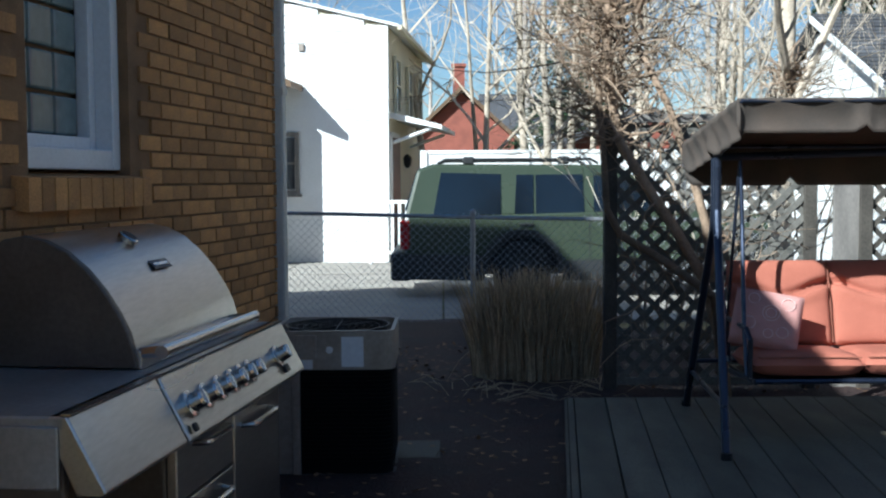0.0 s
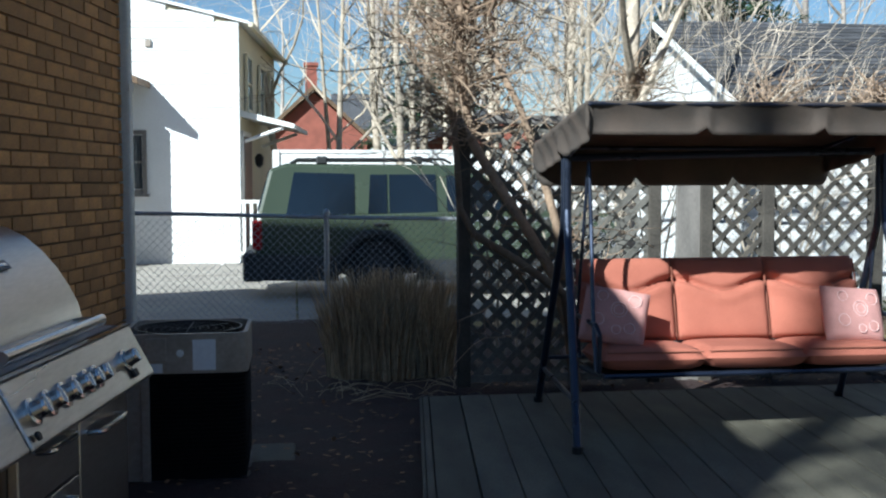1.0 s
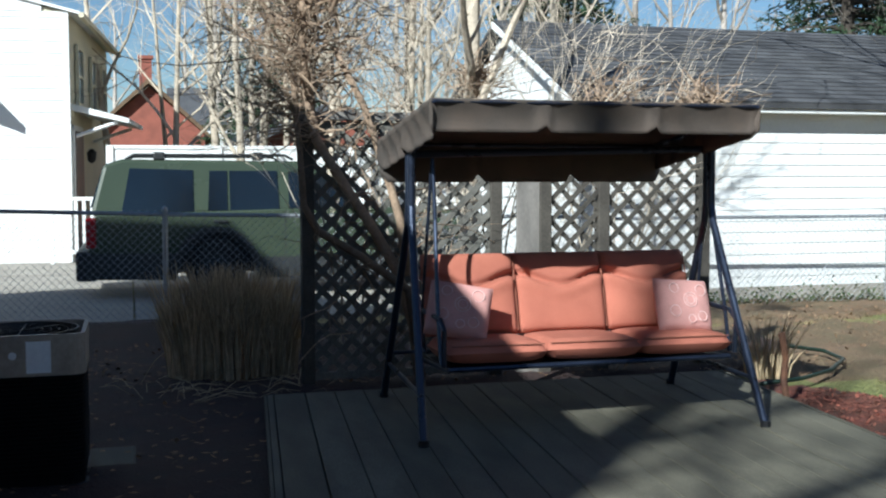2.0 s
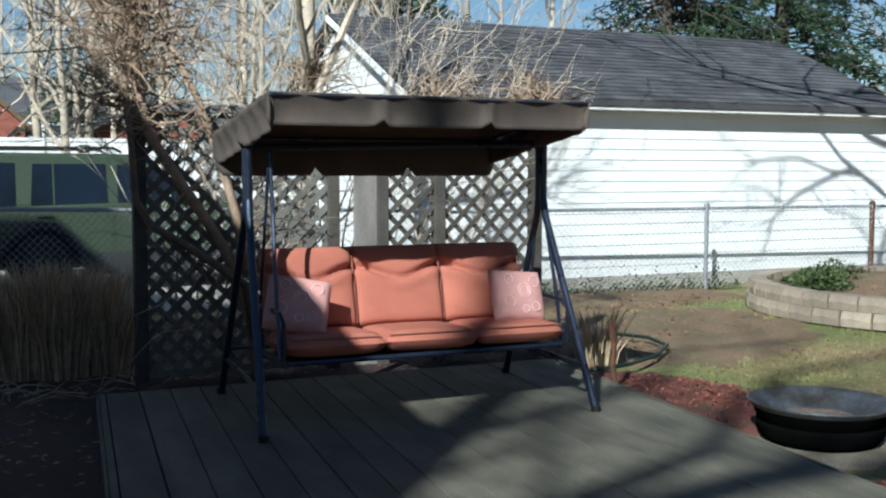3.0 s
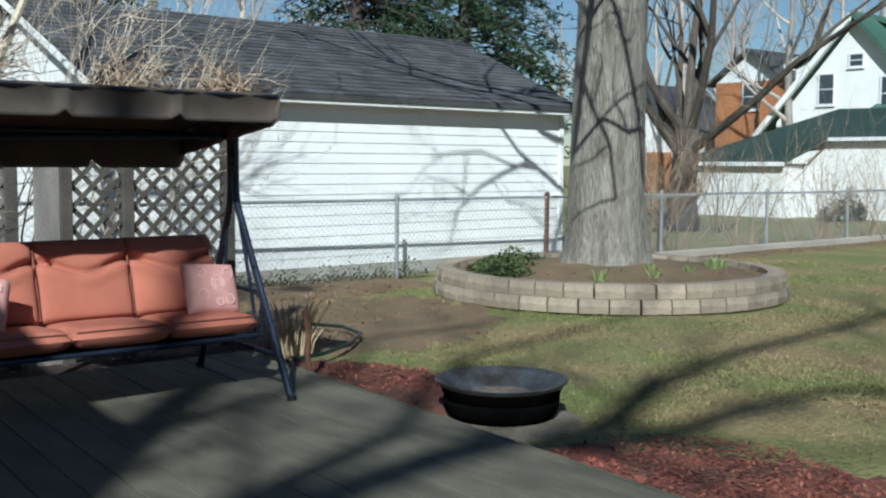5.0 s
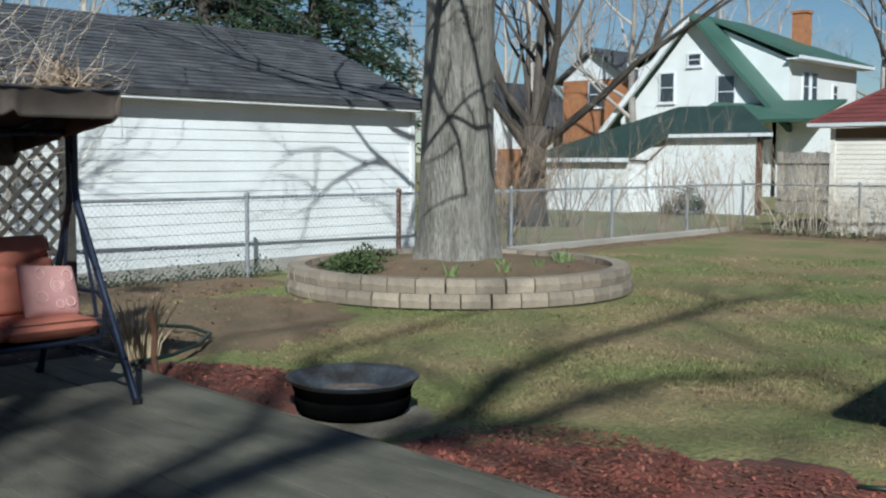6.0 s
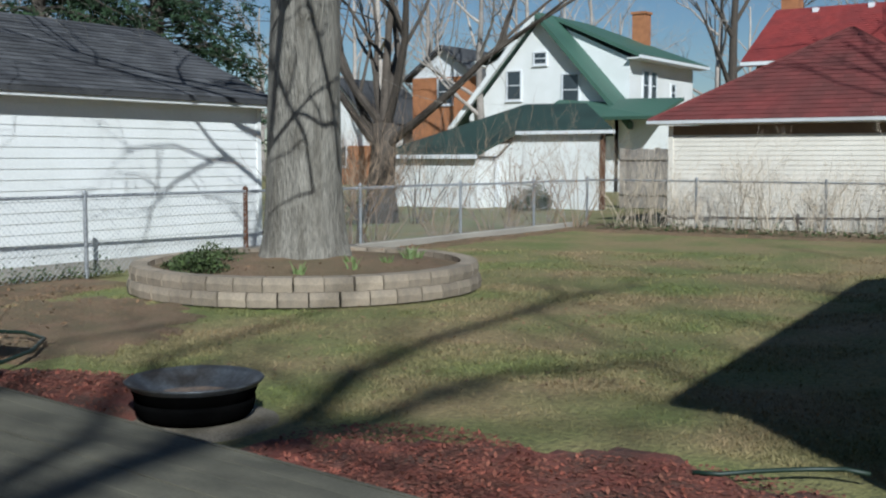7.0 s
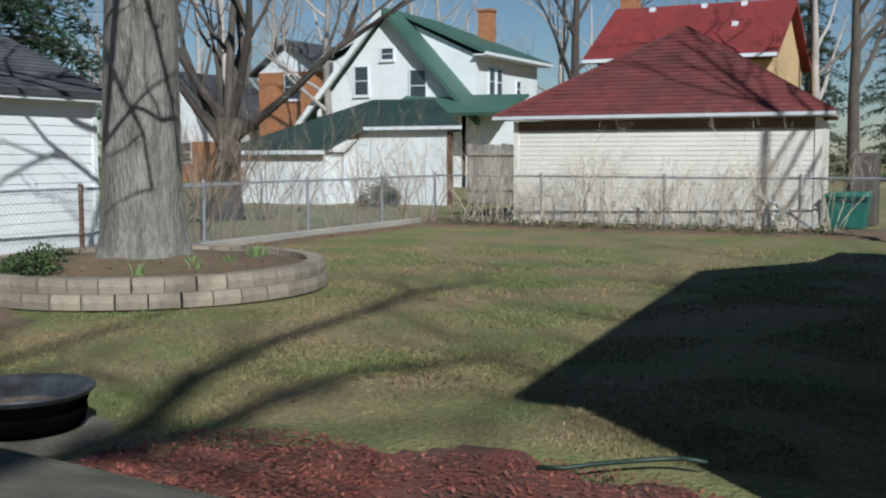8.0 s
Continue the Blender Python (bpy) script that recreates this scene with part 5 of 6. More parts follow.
valance((CXR + 0.02, CYF, FZ), (CXL - 0.02, CYF, FZ), 0.155, 3)
valance((CXL - 0.02, CYF, FZ), (CXL - 0.02, CYB, BZ), 0.17, 2)
valance((CXR + 0.03, CYB, BZ), (CXR + 0.02, CYF, FZ), 0.17, 2)
valance((CXL, CYB, BZ), (CXR + 0.03, CYB, BZ), 0.24, 3)
for a_, b_ in (((CXL, CYF + 0.01, FZ), (CXR, CYF + 0.01, FZ)), ((CXL, CYB - 0.01, BZ - 0.01), (CXR, CYB - 0.01, BZ - 0.01)), ((CXL, CYF, FZ), (CXL, CYB, BZ)), ((CXR, CYF, FZ), (CXR, CYB, BZ))):
    part("canopy_rod", Shape().tube([a_, b_], 0.011, 8), TUBE, sw)
for t_, x_ in ((TOPL, CXL + 0.06), (TOPR, CXR - 0.02)):
    part("canopy_arm", Shape().tube([t_, (x_, 5.6, 1.74)], 0.013, 8), TUBE, sw)
    part("canopy_arm", Shape().tube([t_, (x_ + 0.02, 6.4, 1.67)], 0.013, 8), TUBE, sw)
# hanging seat
SX0, SX1 = 1.63, 3.35
SEATY0, SEATY1, SEATZ = 5.66, 6.2, 0.46
for x_, t_ in ((SX0 - 0.03, TOPL), (SX1 + 0.03, TOPR)):
    hx = x_ + (0.02 if t_ is TOPL else -0.02)
    part("hanger", Shape().tube([(hx, 5.98, 1.6), (hx, 5.93, 1.25), (x_, 5.8, 0.72), (x_, 5.74, 0.46)], 0.012, 8), TUBE, sw)
    part("hanger", Shape().tube([(hx, 5.99, 1.6), (x_, 6.12, 0.8), (x_, 6.16, 0.5)], 0.010, 8), TUBE, sw)
    part("armrest", Shape().tube([(x_, 5.68, 0.46), (x_, 5.67, 0.66), (x_, 5.75, 0.71), (x_, 6.2, 0.72)], 0.014, 8), TUBE, sw)
part("seat_frame", Shape().tube([(SX0, SEATY0 + 0.03, SEATZ - 0.02), (SX1, SEATY0 + 0.03, SEATZ - 0.02), (SX1, SEATY1, SEATZ - 0.05), (SX0, SEATY1, SEATZ - 0.05), (SX0, SEATY0 + 0.03, SEATZ - 0.02)], 0.015, 8), TUBE, sw)
part("back_frame", Shape().tube([(SX0, SEATY1, SEATZ), (SX0, 6.38, 0.95), (SX1, 6.38, 0.95), (SX1, SEATY1, SEATZ)], 0.013, 8), TUBE, sw)
part("seat_sling", Shape().box((SX0, SEATY0 + 0.04, SEATZ - 0.03), (SX1, SEATY1, SEATZ - 0.015)), BLACK, sw)


def soft_box(w, d, h, n=14, tuft=None, puff=0.5):
    """A stuffed cushion, w by d by h, lying on z = 0 with rounded sides."""
    s = Shape()

    def shell(sign):
        def fn(u, v):
            a, b = 2 * u - 1, 2 * v - 1
            e = (1 - abs(a) ** 6) * (1 - abs(b) ** 6)
            x, y = w / 2 * a, d / 2 * b
            z = h / 2 + sign * h / 2 * (max(e, 0) ** 0.28) * (1 - puff * 0.25 * (a * a + b * b) / 2)
            if tuft and sign > 0:
                z -= tuft(a, b)
            return (x, y, z)
        return fn
    s.grid(shell(1), n, n)
    k = len(s.f)
    s.grid(shell(-1), n, n)
    s.f[k:] = [f[::-1] for f in s.f[k:]]
    return s


def back_tuft(a, b):
    # a curved crease with two buttons across the upper third, swelling above and below
    line = 0.30 + 0.16 * math.cos(a * math.pi) * -1
    g_ = math.exp(-((b - line) / 0.07) ** 2) * (0.75 - 0.35 * math.cos(a * math.pi))
    return 0.065 * g_ - 0.012 * math.exp(-((b - line + 0.22) / 0.16) ** 2)


cw = (SX1 - SX0) / 3
for i in range(3):
    xc = SX0 + cw * (i + 0.5)
    s = soft_box(cw - 0.006, 0.56, 0.135, 18)
    m_ = pose(xc, 5.92, SEATZ - 0.012, -3, 0, -2)
    c_ = part("seat_cushion", under(m_, s), CUSHION, sw, smooth=True)
    part("piping", under(m_, Shape().tube([(-cw / 2 + 0.02, -0.268, 0.108), (cw / 2 - 0.02, -0.268, 0.108)], 0.0035, 6)), PIPING, c_)
    s = soft_box(cw - 0.004, 0.50, 0.15, 34, back_tuft)
    m_ = pose(xc, 6.29, 0.775, 72, 0, -2) @ Matrix.Translation((0, 0, -0.02))
    bc_ = part("back_cushion", under(m_, s), CUSHION, sw, smooth=True)
    # dark tube down the tuft crease imitates the shade in the fold
    seam = []
    for q in range(15):
        a = -0.72 + 1.44 * q / 14
        line = 0.30 - 0.16 * math.cos(a * math.pi)
        e = (1 - abs(a) ** 6) * (1 - abs(line) ** 6)
        seam.append(((cw - 0.004) / 2 * a, 0.25 * line, 0.075 + 0.075 * (e ** 0.28) * (1 - 0.125 * (a * a + line * line) / 2) - back_tuft(a, line) + 0.001))
    part("seam", under(m_, Shape().tube(seam, 0.0045, 5)), PIPING, bc_)
    part("edge_piping", under(m_, Shape().tube([(cw / 2 - 0.004, -0.23, 0.10), (cw / 2 - 0.004, 0.0, 0.112), (cw / 2 - 0.004, 0.23, 0.10)], 0.005, 6)), PIPING, bc_)


def ring(c, r, m_, n=18, t=0.0045):
    return Shape().tube([m_ @ Vector((c[0] + r * math.cos(2 * math.pi * i / n), c[1] + r * math.sin(2 * math.pi * i / n), c[2])) for i in range(n + 1)], t, 4, False)


def pillow(m_, label):
    p = thing("throw_pillow", tuple(m_.translation), label, "pillow", "pillows on the swing")
    part("cover", under(m_, soft_box(0.36, 0.33, 0.14, 18, None, 1.6)), PILLOW, p, smooth=True)
    rng = random.Random(5)
    for cx_, cy_, r_ in ((0.02, 0.02, 0.045), (0.02, 0.02, 0.028), (-0.1, -0.06, 0.035), (0.1, -0.09, 0.03), (-0.09, 0.1, 0.03), (0.11, 0.09, 0.035), (0.02, -0.11, 0.025)):
        cx_, cy_ = cx_ * 0.9, cy_ * 0.9
        a, b = cx_ / 0.18, cy_ / 0.165
        z = 0.07 + 0.07 * (((1 - abs(a) ** 6) * (1 - abs(b) ** 6)) ** 0.28) * (1 - 0.4 * (a * a + b * b) / 2) + 0.001
        part("print_ring", ring((cx_, cy_, z), r_, m_, 14, 0.0035), PATTERN, p)
    return p


pillow(pose(1.77, 5.99, 0.70, 62, 0, -12) @ pose(0, 0, 0, 0, 0, -10) , "pink patterned pillow leaning in shade at the swing's end")
pillow(pose(3.15, 5.97, 0.69, 66, 0, 5) @ pose(0, 0, 0, 0, 0, -5), "pink patterned pillow leaning in sun at the swing's end")

# ---- lattice screen ----
LY = 7.65
lat = thing("lattice_screen", (2.7, LY, 0), "weathered wooden lattice screen overgrown with bare vine", "lattice")


def lattice_panel(x0, x1, z0, z1, y, pitch=0.158, w=0.036, wood=None):
    wood = wood or LATTICE
    p = part("lattice_panel", Shape().box((x0, y - 0.012, z1 - 0.05), (x1, y + 0.012, z1)), wood, lat)
    for sg in (1, -1):
        yo = y - 0.006 if sg > 0 else y + 0.006
        k = x0 - (z1 - z0)
        while k < x1 + (z1 - z0):
            # a strip through (k, z0) at 45 degrees, cut by the panel's frame
            if sg > 0:
                ta, tb = max(0, x0 - k), min(z1 - z0, x1 - k)
                pa, pb = (k + ta, z0 + ta), (k + tb, z0 + tb)
            else:
                ta, tb = max(0, k - x1), min(z1 - z0, k - x0)
                pa, pb = (k - ta, z0 + ta), (k - tb, z0 + tb)
            if tb - ta > 0.05:
                dx, dz = (pb[0] - pa[0]), (pb[1] - pa[1])
                l_ = math.hypot(dx, dz)
                nx, nz = -dz / l_ * w / 2, dx / l_ * w / 2
                part("strip", Shape().prism([(pa[0] + nx, pa[1] + nz), (pa[0] - nx, pa[1] - nz), (pb[0] - nx, pb[1] - nz), (pb[0] + nx, pb[1] + nz)], "y", yo - 0.0045, yo + 0.0045), wood, p)
            k += pitch
    part("bottom_rail", Shape().box((x0, y - 0.012, z0), (x1, y + 0.012, z0 + 0.05)), wood, p)
    return p


lattice_panel(1.20, 2.52, 0.06, 1.88, LY, 0.14, 0.044, SKYLITLATTICE)
lattice_panel(2.98, 3.39, 0.06, 1.78, LY)
lattice_panel(3.45, 4.24, 0.06, 1.78, LY)
for x_, h_ in ((1.17, 1.95), (2.56, 1.95), (2.95, 1.9), (3.42, 1.85), (4.27, 1.85)):
    part("post", Shape().box((x_ - 0.045, LY - 0.03, -0.05), (x_ + 0.045, LY + 0.06, h_)), LATTICE, lat, bevel=0.006)
part("top_beam", Shape().box((1.1, LY - 0.05, 1.89), (2.62, LY + 0.06, 1.95)), POST, lat, bevel=0.006)
part("board", Shape().box((2.73, LY + 0.0, -0.02), (2.91, LY + 0.03, 1.75)), POST, lat, bevel=0.004)

# ---- raised bed with old maple ----
BC, BRAD = Vector((9.76, 8.45)), 1.95
bed = thing("raised_bed", (BC.x, BC.y, 0), "round raised bed walled with two courses of tan blocks", "planter")
blk = Shape().add([(-0.149, -0.1, 0.0), (0.149, -0.1, 0.0), (0.125, 0.1, 0.0), (-0.125, 0.1, 0.0), (-0.1485, -0.088, 0.147), (0.1485, -0.088, 0.147), (0.125, 0.1, 0.146), (-0.125, 0.1, 0.146), (-0.147, -0.108, 0.075), (0.147, -0.108, 0.075)], [(0, 3, 2, 1), (4, 5, 6, 7), (0, 1, 9, 8), (8, 9, 5, 4), (1, 2, 6, 5, 9), (2, 3, 7, 6), (3, 0, 8, 4, 7)]).mesh("block", STONE)
nblk = int(2 * math.pi * BRAD / 0.295)
rngk = random.Random(8)
for c in range(2):
    for k in range(nblk):
        a_ = 2 * math.pi * (k + 0.5 * c) / nblk
        b = new("block", blk)
        b.parent = bed
        b.matrix_parent_inverse = Matrix.Translation((math.sin(a_) * (BRAD - 0.03 * c) + rngk.uniform(-0.008, 0.008), -math.cos(a_) * (BRAD - 0.03 * c), -0.0 + c * 0.15)) @ pose(0, 0, 0, 0, 0, math.degrees(a_) + rngk.uniform(-1.5, 1.5))
s = Shape().lathe([(BRAD - 0.1, 0.22), (BRAD - 0.4, 0.27), (1.1, 0.31), (0.6, 0.35), (0.0, 0.4)], (BC.x, BC.y, 0), 48)
s.v = [(x, y, z + 0.02 * noise.noise(Vector((x * 3, y * 3, 0)))) for x, y, z in s.v]
part("bed_soil", s, DIRT, bed, smooth=True)

# ---- fire bowl ----
ASHSOIL = material("ashy soil", (0.21, 0.18, 0.14), 0.95, var=0.4, scale=4, fine=60, bump=0.8, second=(0.15, 0.125, 0.085), depth=0.02)
FC = (4.32, 4.53)
fb = thing("fire_bowl", (*FC, 0), "round black steel fire bowl with ash and leaves inside", "fire pit")
part("bowl", Shape().lathe([(0.0, 0.06), (0.18, 0.065), (0.28, 0.09), (0.34, 0.14), (0.366, 0.202)], (*FC, 0), 40), SOOT, fb, "sooty black outside of the bowl", smooth=True)
part("stand", Shape().lathe([(0.27, 0.012), (0.30, 0.014), (0.33, 0.05), (0.345, 0.10), (0.345, 0.13), (0.32, 0.11)], (*FC, 0), 40), SOOT, fb, "black ring stand", smooth=True)
part("inner_pan", Shape().lathe([(0.364, 0.198), (0.388, 0.222), (0.396, 0.232), (0.388, 0.237), (0.352, 0.212), (0.285, 0.155), (0.18, 0.115), (0.0, 0.105)], (*FC, 0), 40), FIREPIT, fb, "scorched steel rim and pan", smooth=True)
s = Shape().lathe([(0.25, 0.135), (0.2, 0.142), (0.1, 0.147), (0.0, 0.147)], (*FC, 0), 24)
s.v = [(x, y, z + 0.014 * noise.noise(Vector((x * 18, y * 18, 0)))) for x, y, z in s.v]
part("ash", s, ASH, fb, "ash and dead leaves")
s = Shape().lathe([(0.48, -0.02), (0.44, 0.004), (0.3, 0.012), (0.0, 0.012)], (*FC, 0), 28)
s.v = [(x + 0.05 * noise.noise(Vector((x * 5, y * 5, 1))), y + 0.05 * noise.noise(Vector((x * 5, y * 5, 7))), z) for x, y, z in s.v]
single("gravel_pad", s, ASHSOIL, "pale ring of gravel under the fire bowl", "gravel", kind="structure", smooth=True)

# ---- by the back garage ----
bn = thing("garbage_bin", (22.9, 2.3, 0), "green plastic garbage bin beside the back garage", "bin")
part("tub", Shape().prism([(1.97, 0.02), (2.66, 0.02), (2.74, 0.62), (1.92, 0.62)], "x", 22.62, 23.25), BIN, bn, bevel=0.03)
part("lid", Shape().prism([(1.88, 0.62), (2.78, 0.62), (2.7, 0.72), (1.95, 0.74)], "x", 22.58, 23.3), BIN, bn, bevel=0.03)
pl_ = thing("leaning_pole", (22.15, 3.0, 0), "pale pipe leaning on the back fence", "pipe")
part("pole", Shape().tube([(22.2, 2.85, 0.02), (22.12, 3.85, 0.68)], 0.03, 8), GALV, pl_)
tk = thing("utility_box", (25, 1.9, 0), "dark box beside the garage door", "box")
part("box", Shape().box((24.2, 1.9, 0), (24.9, 2.4, 1.5)), DARKSTEEL, tk, bevel=0.02)

# garden hose on the mulch, edging and a short rusty stake by the swing
part_pts = [(5.15 - 0.06 * k + 0.08 * math.sin(k * 0.9), 1.0 + 0.115 * k, 0.05 + 0.004 * math.sin(k * 2)) for k in range(7)]
single("garden_hose", Shape().tube(part_pts, 0.012, 8), HOSE, "green garden hose lying on red mulch", "hose", smooth=True)
s = Shape().tube([(4.15, 6.62, 0.06), (4.55, 6.72, 0.06), (4.95, 6.95, 0.06), (5.35, 7.35, 0.06), (5.45, 7.75, 0.06), (5.3, 8.1, 0.06)], 0.016, 8)
single("bed_edging", s, HOSE, "dark green plastic edging round the planting bed", "edging", smooth=True)
st = thing("metal_stake", (3.95, 6.15, 0), "short bent rusty iron stake", "stake")
part("stake", Shape().tube([(3.98, 6.02, 0.0), (3.96, 6.05, 0.2), (3.99, 6.08, 0.33), (3.97, 6.1, 0.5)], 0.022, 7), RUST, st)


# ---- plants ----
# old maple in the raised bed
mp = thing("maple_tree", (9.72, 8.45, 0.3), "old maple with thick grey trunk and bare limbs", "tree")
rngm = random.Random(21)


def trunk_fn(u, v):
    a = 2 * math.pi * u
    z = 0.2 + v * 6.2
    r = 0.445 - 0.014 * v * 6.2 + 0.13 * math.exp(-(z - 0.2) / 0.35) * (1 + 0.35 * math.sin(5 * a + 1))
    r *= 1 + 0.03 * math.sin(3 * a + z * 0.6) + 0.05 * noise.noise(Vector((math.cos(a) * 2, math.sin(a) * 2, z * 0.8)))
    for kz, ka, kr in ((3.2, -2.38, 0.13), (1.75, -2.5, 0.07)):
        da = (a - ka + math.pi) % (2 * math.pi) - math.pi
        q = (z - kz) ** 2 / 0.02 + da * da / 0.05
        r += kr * (math.exp(-q) - 0.8 * math.exp(-q * 6))
    return (9.72 + r * math.cos(a) + 0.02 * z, 8.45 + r * math.sin(a), z)


part("trunk", Shape().grid(trunk_fn, 56, 110), BARK, mp, smooth=True)
for z_, w_, h_ in ((1.72, 0.075, 0.16), (3.2, 0.07, 0.09)):
    a0 = -2.44
    s = Shape()
    s.tube([(9.72 + 0.02 * z_ + 0.425 * math.cos(a0) - w_ * math.sin(a0) * math.cos(q_ * 0.3142), 8.45 + 0.425 * math.sin(a0) + w_ * math.cos(a0) * math.cos(q_ * 0.3142), z_ + h_ * math.sin(q_ * 0.3142)) for q_ in range(21)], 0.02, 6, False)
    part("branch_scar", s, BARK, mp, smooth=True)
out = []
for dx, dy, dz, z_, l_ in ((-1.0, -0.1, 0.25, 4.9, 4.2), (-0.8, -0.7, 0.2, 4.6, 3.6), (-0.3, -1.0, 0.3, 5.0, 3.4), (-1.0, 0.35, 0.5, 5.4, 5.0), (-0.95, -0.45, 0.45, 5.5, 5.0)):
    branches(rngm, (9.8, 8.45, z_), (dx, dy, dz), l_, 0.055, 3, out, 0.75, 0.30, 0.03, (3, 5), 0.3)
for reach, line in ((3.6, ((-0.6, 2.8), (-0.25, 2.95), (0.0, 3.25), (0.25, 3.3), (0.7, 3.5))), (5.0, ((-0.5, 3.2), (-0.36, 2.5), (-0.2, 1.95), (0.0, 1.4), (0.08, 0.8))), (5.2, ((-0.1, 3.3), (0.15, 2.6), (0.32, 1.9), (0.4, 1.2))), (4.6, ((-0.4, 1.5), (-0.1, 1.75), (0.2, 1.6), (0.6, 1.9)))):
    # crooked unseen limbs, added up-sun so that their shadows cross the trunk
    pts = [Vector((9.7, 8.4, 5.4))] + [Vector((9.72 + 0.707 * u - ce * sa * reach, 8.45 - 0.707 * u - ce * ca * reach, z_ + se * reach)) for u, z_ in line]
    out.append((pts, [0.05] + [0.032 - 0.004 * k for k in range(len(line))]))
    for q in pts[1:]:
        branches(rngm, q, (rngm.gauss(0, 1), rngm.gauss(0, 1), rngm.uniform(-0.1, 0.6)), rngm.uniform(0.6, 1.3), 0.016, 1, out, 0.8, 0.25, 0.02, (2, 3))
for k in range(6):
    a_ = k * 1.05 + 0.4
    branches(rngm, (9.85, 8.45, 6.0 + 0.1 * k), (math.cos(a_), math.sin(a_), 1.0), 5.0, 0.12, 3, out, 0.6, 0.14, 0.04, (3, 4))
part("crown", limbs_shape(out), BARK, mp)


def bare_tree(name, label, at, height, r, seed, mat, forks=5, level=3, lean=(0, 0), first=0.35, kids=(3, 5), spread=0.55):
    t = thing(name, at, label, "tree", "bare trees beyond the yard")
    rng = random.Random(seed)
    p = Vector(at) - Vector((0, 0, 0.1))
    pts, rad = [p.copy()], [r * 1.25]
    n = 8
    for i in range(n):
        p = p + Vector((rng.gauss(lean[0], 0.03) * height / n, rng.gauss(lean[1], 0.03) * height / n, height / n))
        pts.append(p.copy())
        rad.append(r * (1 - 0.8 * (i + 1) / n))
    part("trunk", Shape().tube(pts, rad, 9), mat, t, smooth=True)
    out = []
    for k in range(forks):
        u = first + (1 - first) * (k + rng.random()) / forks
        i = min(int(u * n), n - 1)
        q = pts[i].lerp(pts[i + 1], u * n - i)
        a = rng.uniform(0, 2 * math.pi)
        branches(rng, q, (math.cos(a), math.sin(a), rng.uniform(0.7, 1.4)), height * rng.uniform(0.28, 0.45), max(rad[i] * 0.55, 0.012), level - 1, out, spread, 0.16, 0.05, kids)
    part("crown", limbs_shape(out), mat, t)
    return t


# spreading tree behind the fence
sp = thing("bare_tree", (20.6, 15.6, 0), "brown bare tree with many spreading limbs", "tree", "bare trees beyond the yard")
rngt = random.Random(4)
part("trunk", Shape().tube([(20.6, 15.6, -0.1), (20.6, 15.65, 0.8), (20.65, 15.6, 1.6), (20.7, 15.6, 2.3)], [0.42, 0.33, 0.30, 0.28], 12), DARKBARK, sp, smooth=True)
out = []
for k, (dx, dy, dz, l_) in enumerate(((-0.5, 0.6, 1.2, 5), (0.3, 0.9, 1.0, 5), (0.1, -1.0, 0.75, 6), (0.4, 0.1, 1.5, 6), (-0.3, -0.5, 1.5, 6), (0.5, 0.8, 0.5, 4.5), (-0.2, 1.0, 0.9, 5.5), (0.2, 0.3, 1.8, 6))):
    branches(rngt, (20.68, 15.6, 1.5 + 0.12 * k), (dx, dy, dz), l_, 0.12, 3, out, 0.5, 0.13, 0.06, (3, 5))
part("crown", limbs_shape(out), DARKBARK, sp)

# thin trees between the houses and far woods
spots = [(-0.2, 24, 9, 0.09, PALEBARK, (-0.12, 0)), (1.0, 26, 8, 0.07, PALEBARK, (-0.08, 0)), (1.9, 25, 10, 0.11, PALEBARK, (-0.02, 0)), (2.6, 24, 9, 0.10, PALEBARK, (0, 0)), (3.1, 27, 10, 0.13, PALEBARK, (0.02, 0)), (3.7, 23, 9, 0.12, PALEBARK, (0, 0)),
         (4.6, 29, 11, 0.16, DARKBARK, (0, 0)), (6.0, 24, 10, 0.12, PALEBARK, (0.03, 0)), (7.6, 30, 12, 0.2, DARKBARK, (0, 0)), (10.4, 27, 12, 0.2, DARKBARK, (0, 0))]
for i, (x, y, h_, r_, m_, ln) in enumerate(spots):
    bare_tree("bare_tree", "slender bare tree with pale trunk", (x, y, 0), h_, r_, 30 + i, m_, 7, 3, ln, 0.3, (3, 5))
protos = []
for i in range(4):
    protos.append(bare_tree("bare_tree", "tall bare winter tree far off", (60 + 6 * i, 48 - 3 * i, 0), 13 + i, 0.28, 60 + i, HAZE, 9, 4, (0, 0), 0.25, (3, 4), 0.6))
rngf = random.Random(9)
for k in range(36):
    az = radians(-8 + 105 * (k + rngf.random()) / 36)
    d = rngf.uniform(52, 95)
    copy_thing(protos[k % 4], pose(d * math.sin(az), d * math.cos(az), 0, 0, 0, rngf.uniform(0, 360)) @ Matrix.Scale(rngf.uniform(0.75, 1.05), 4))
# the row beyond the lattice, dense and twiggy
for i, (x, y, h_) in enumerate(((1.7, 17.6, 7), (5.2, 19.5, 8), (3.4, 18.8, 7.5), (7.0, 20.5, 8.5), (0.9, 22.5, 8), (2.9, 21.5, 7), (4.2, 22.5, 7.5), (5.8, 22.0, 7), (7.6, 24.0, 8), (8.8, 22.0, 7.5), (6.6, 26.0, 8))):
    bare_tree("bare_tree", "bushy bare tree behind the driveway", (x, y, 0), h_, 0.08, 90 + i, PALEBARK, 12, 3, (0, 0), 0.2, (4, 6), 0.8)


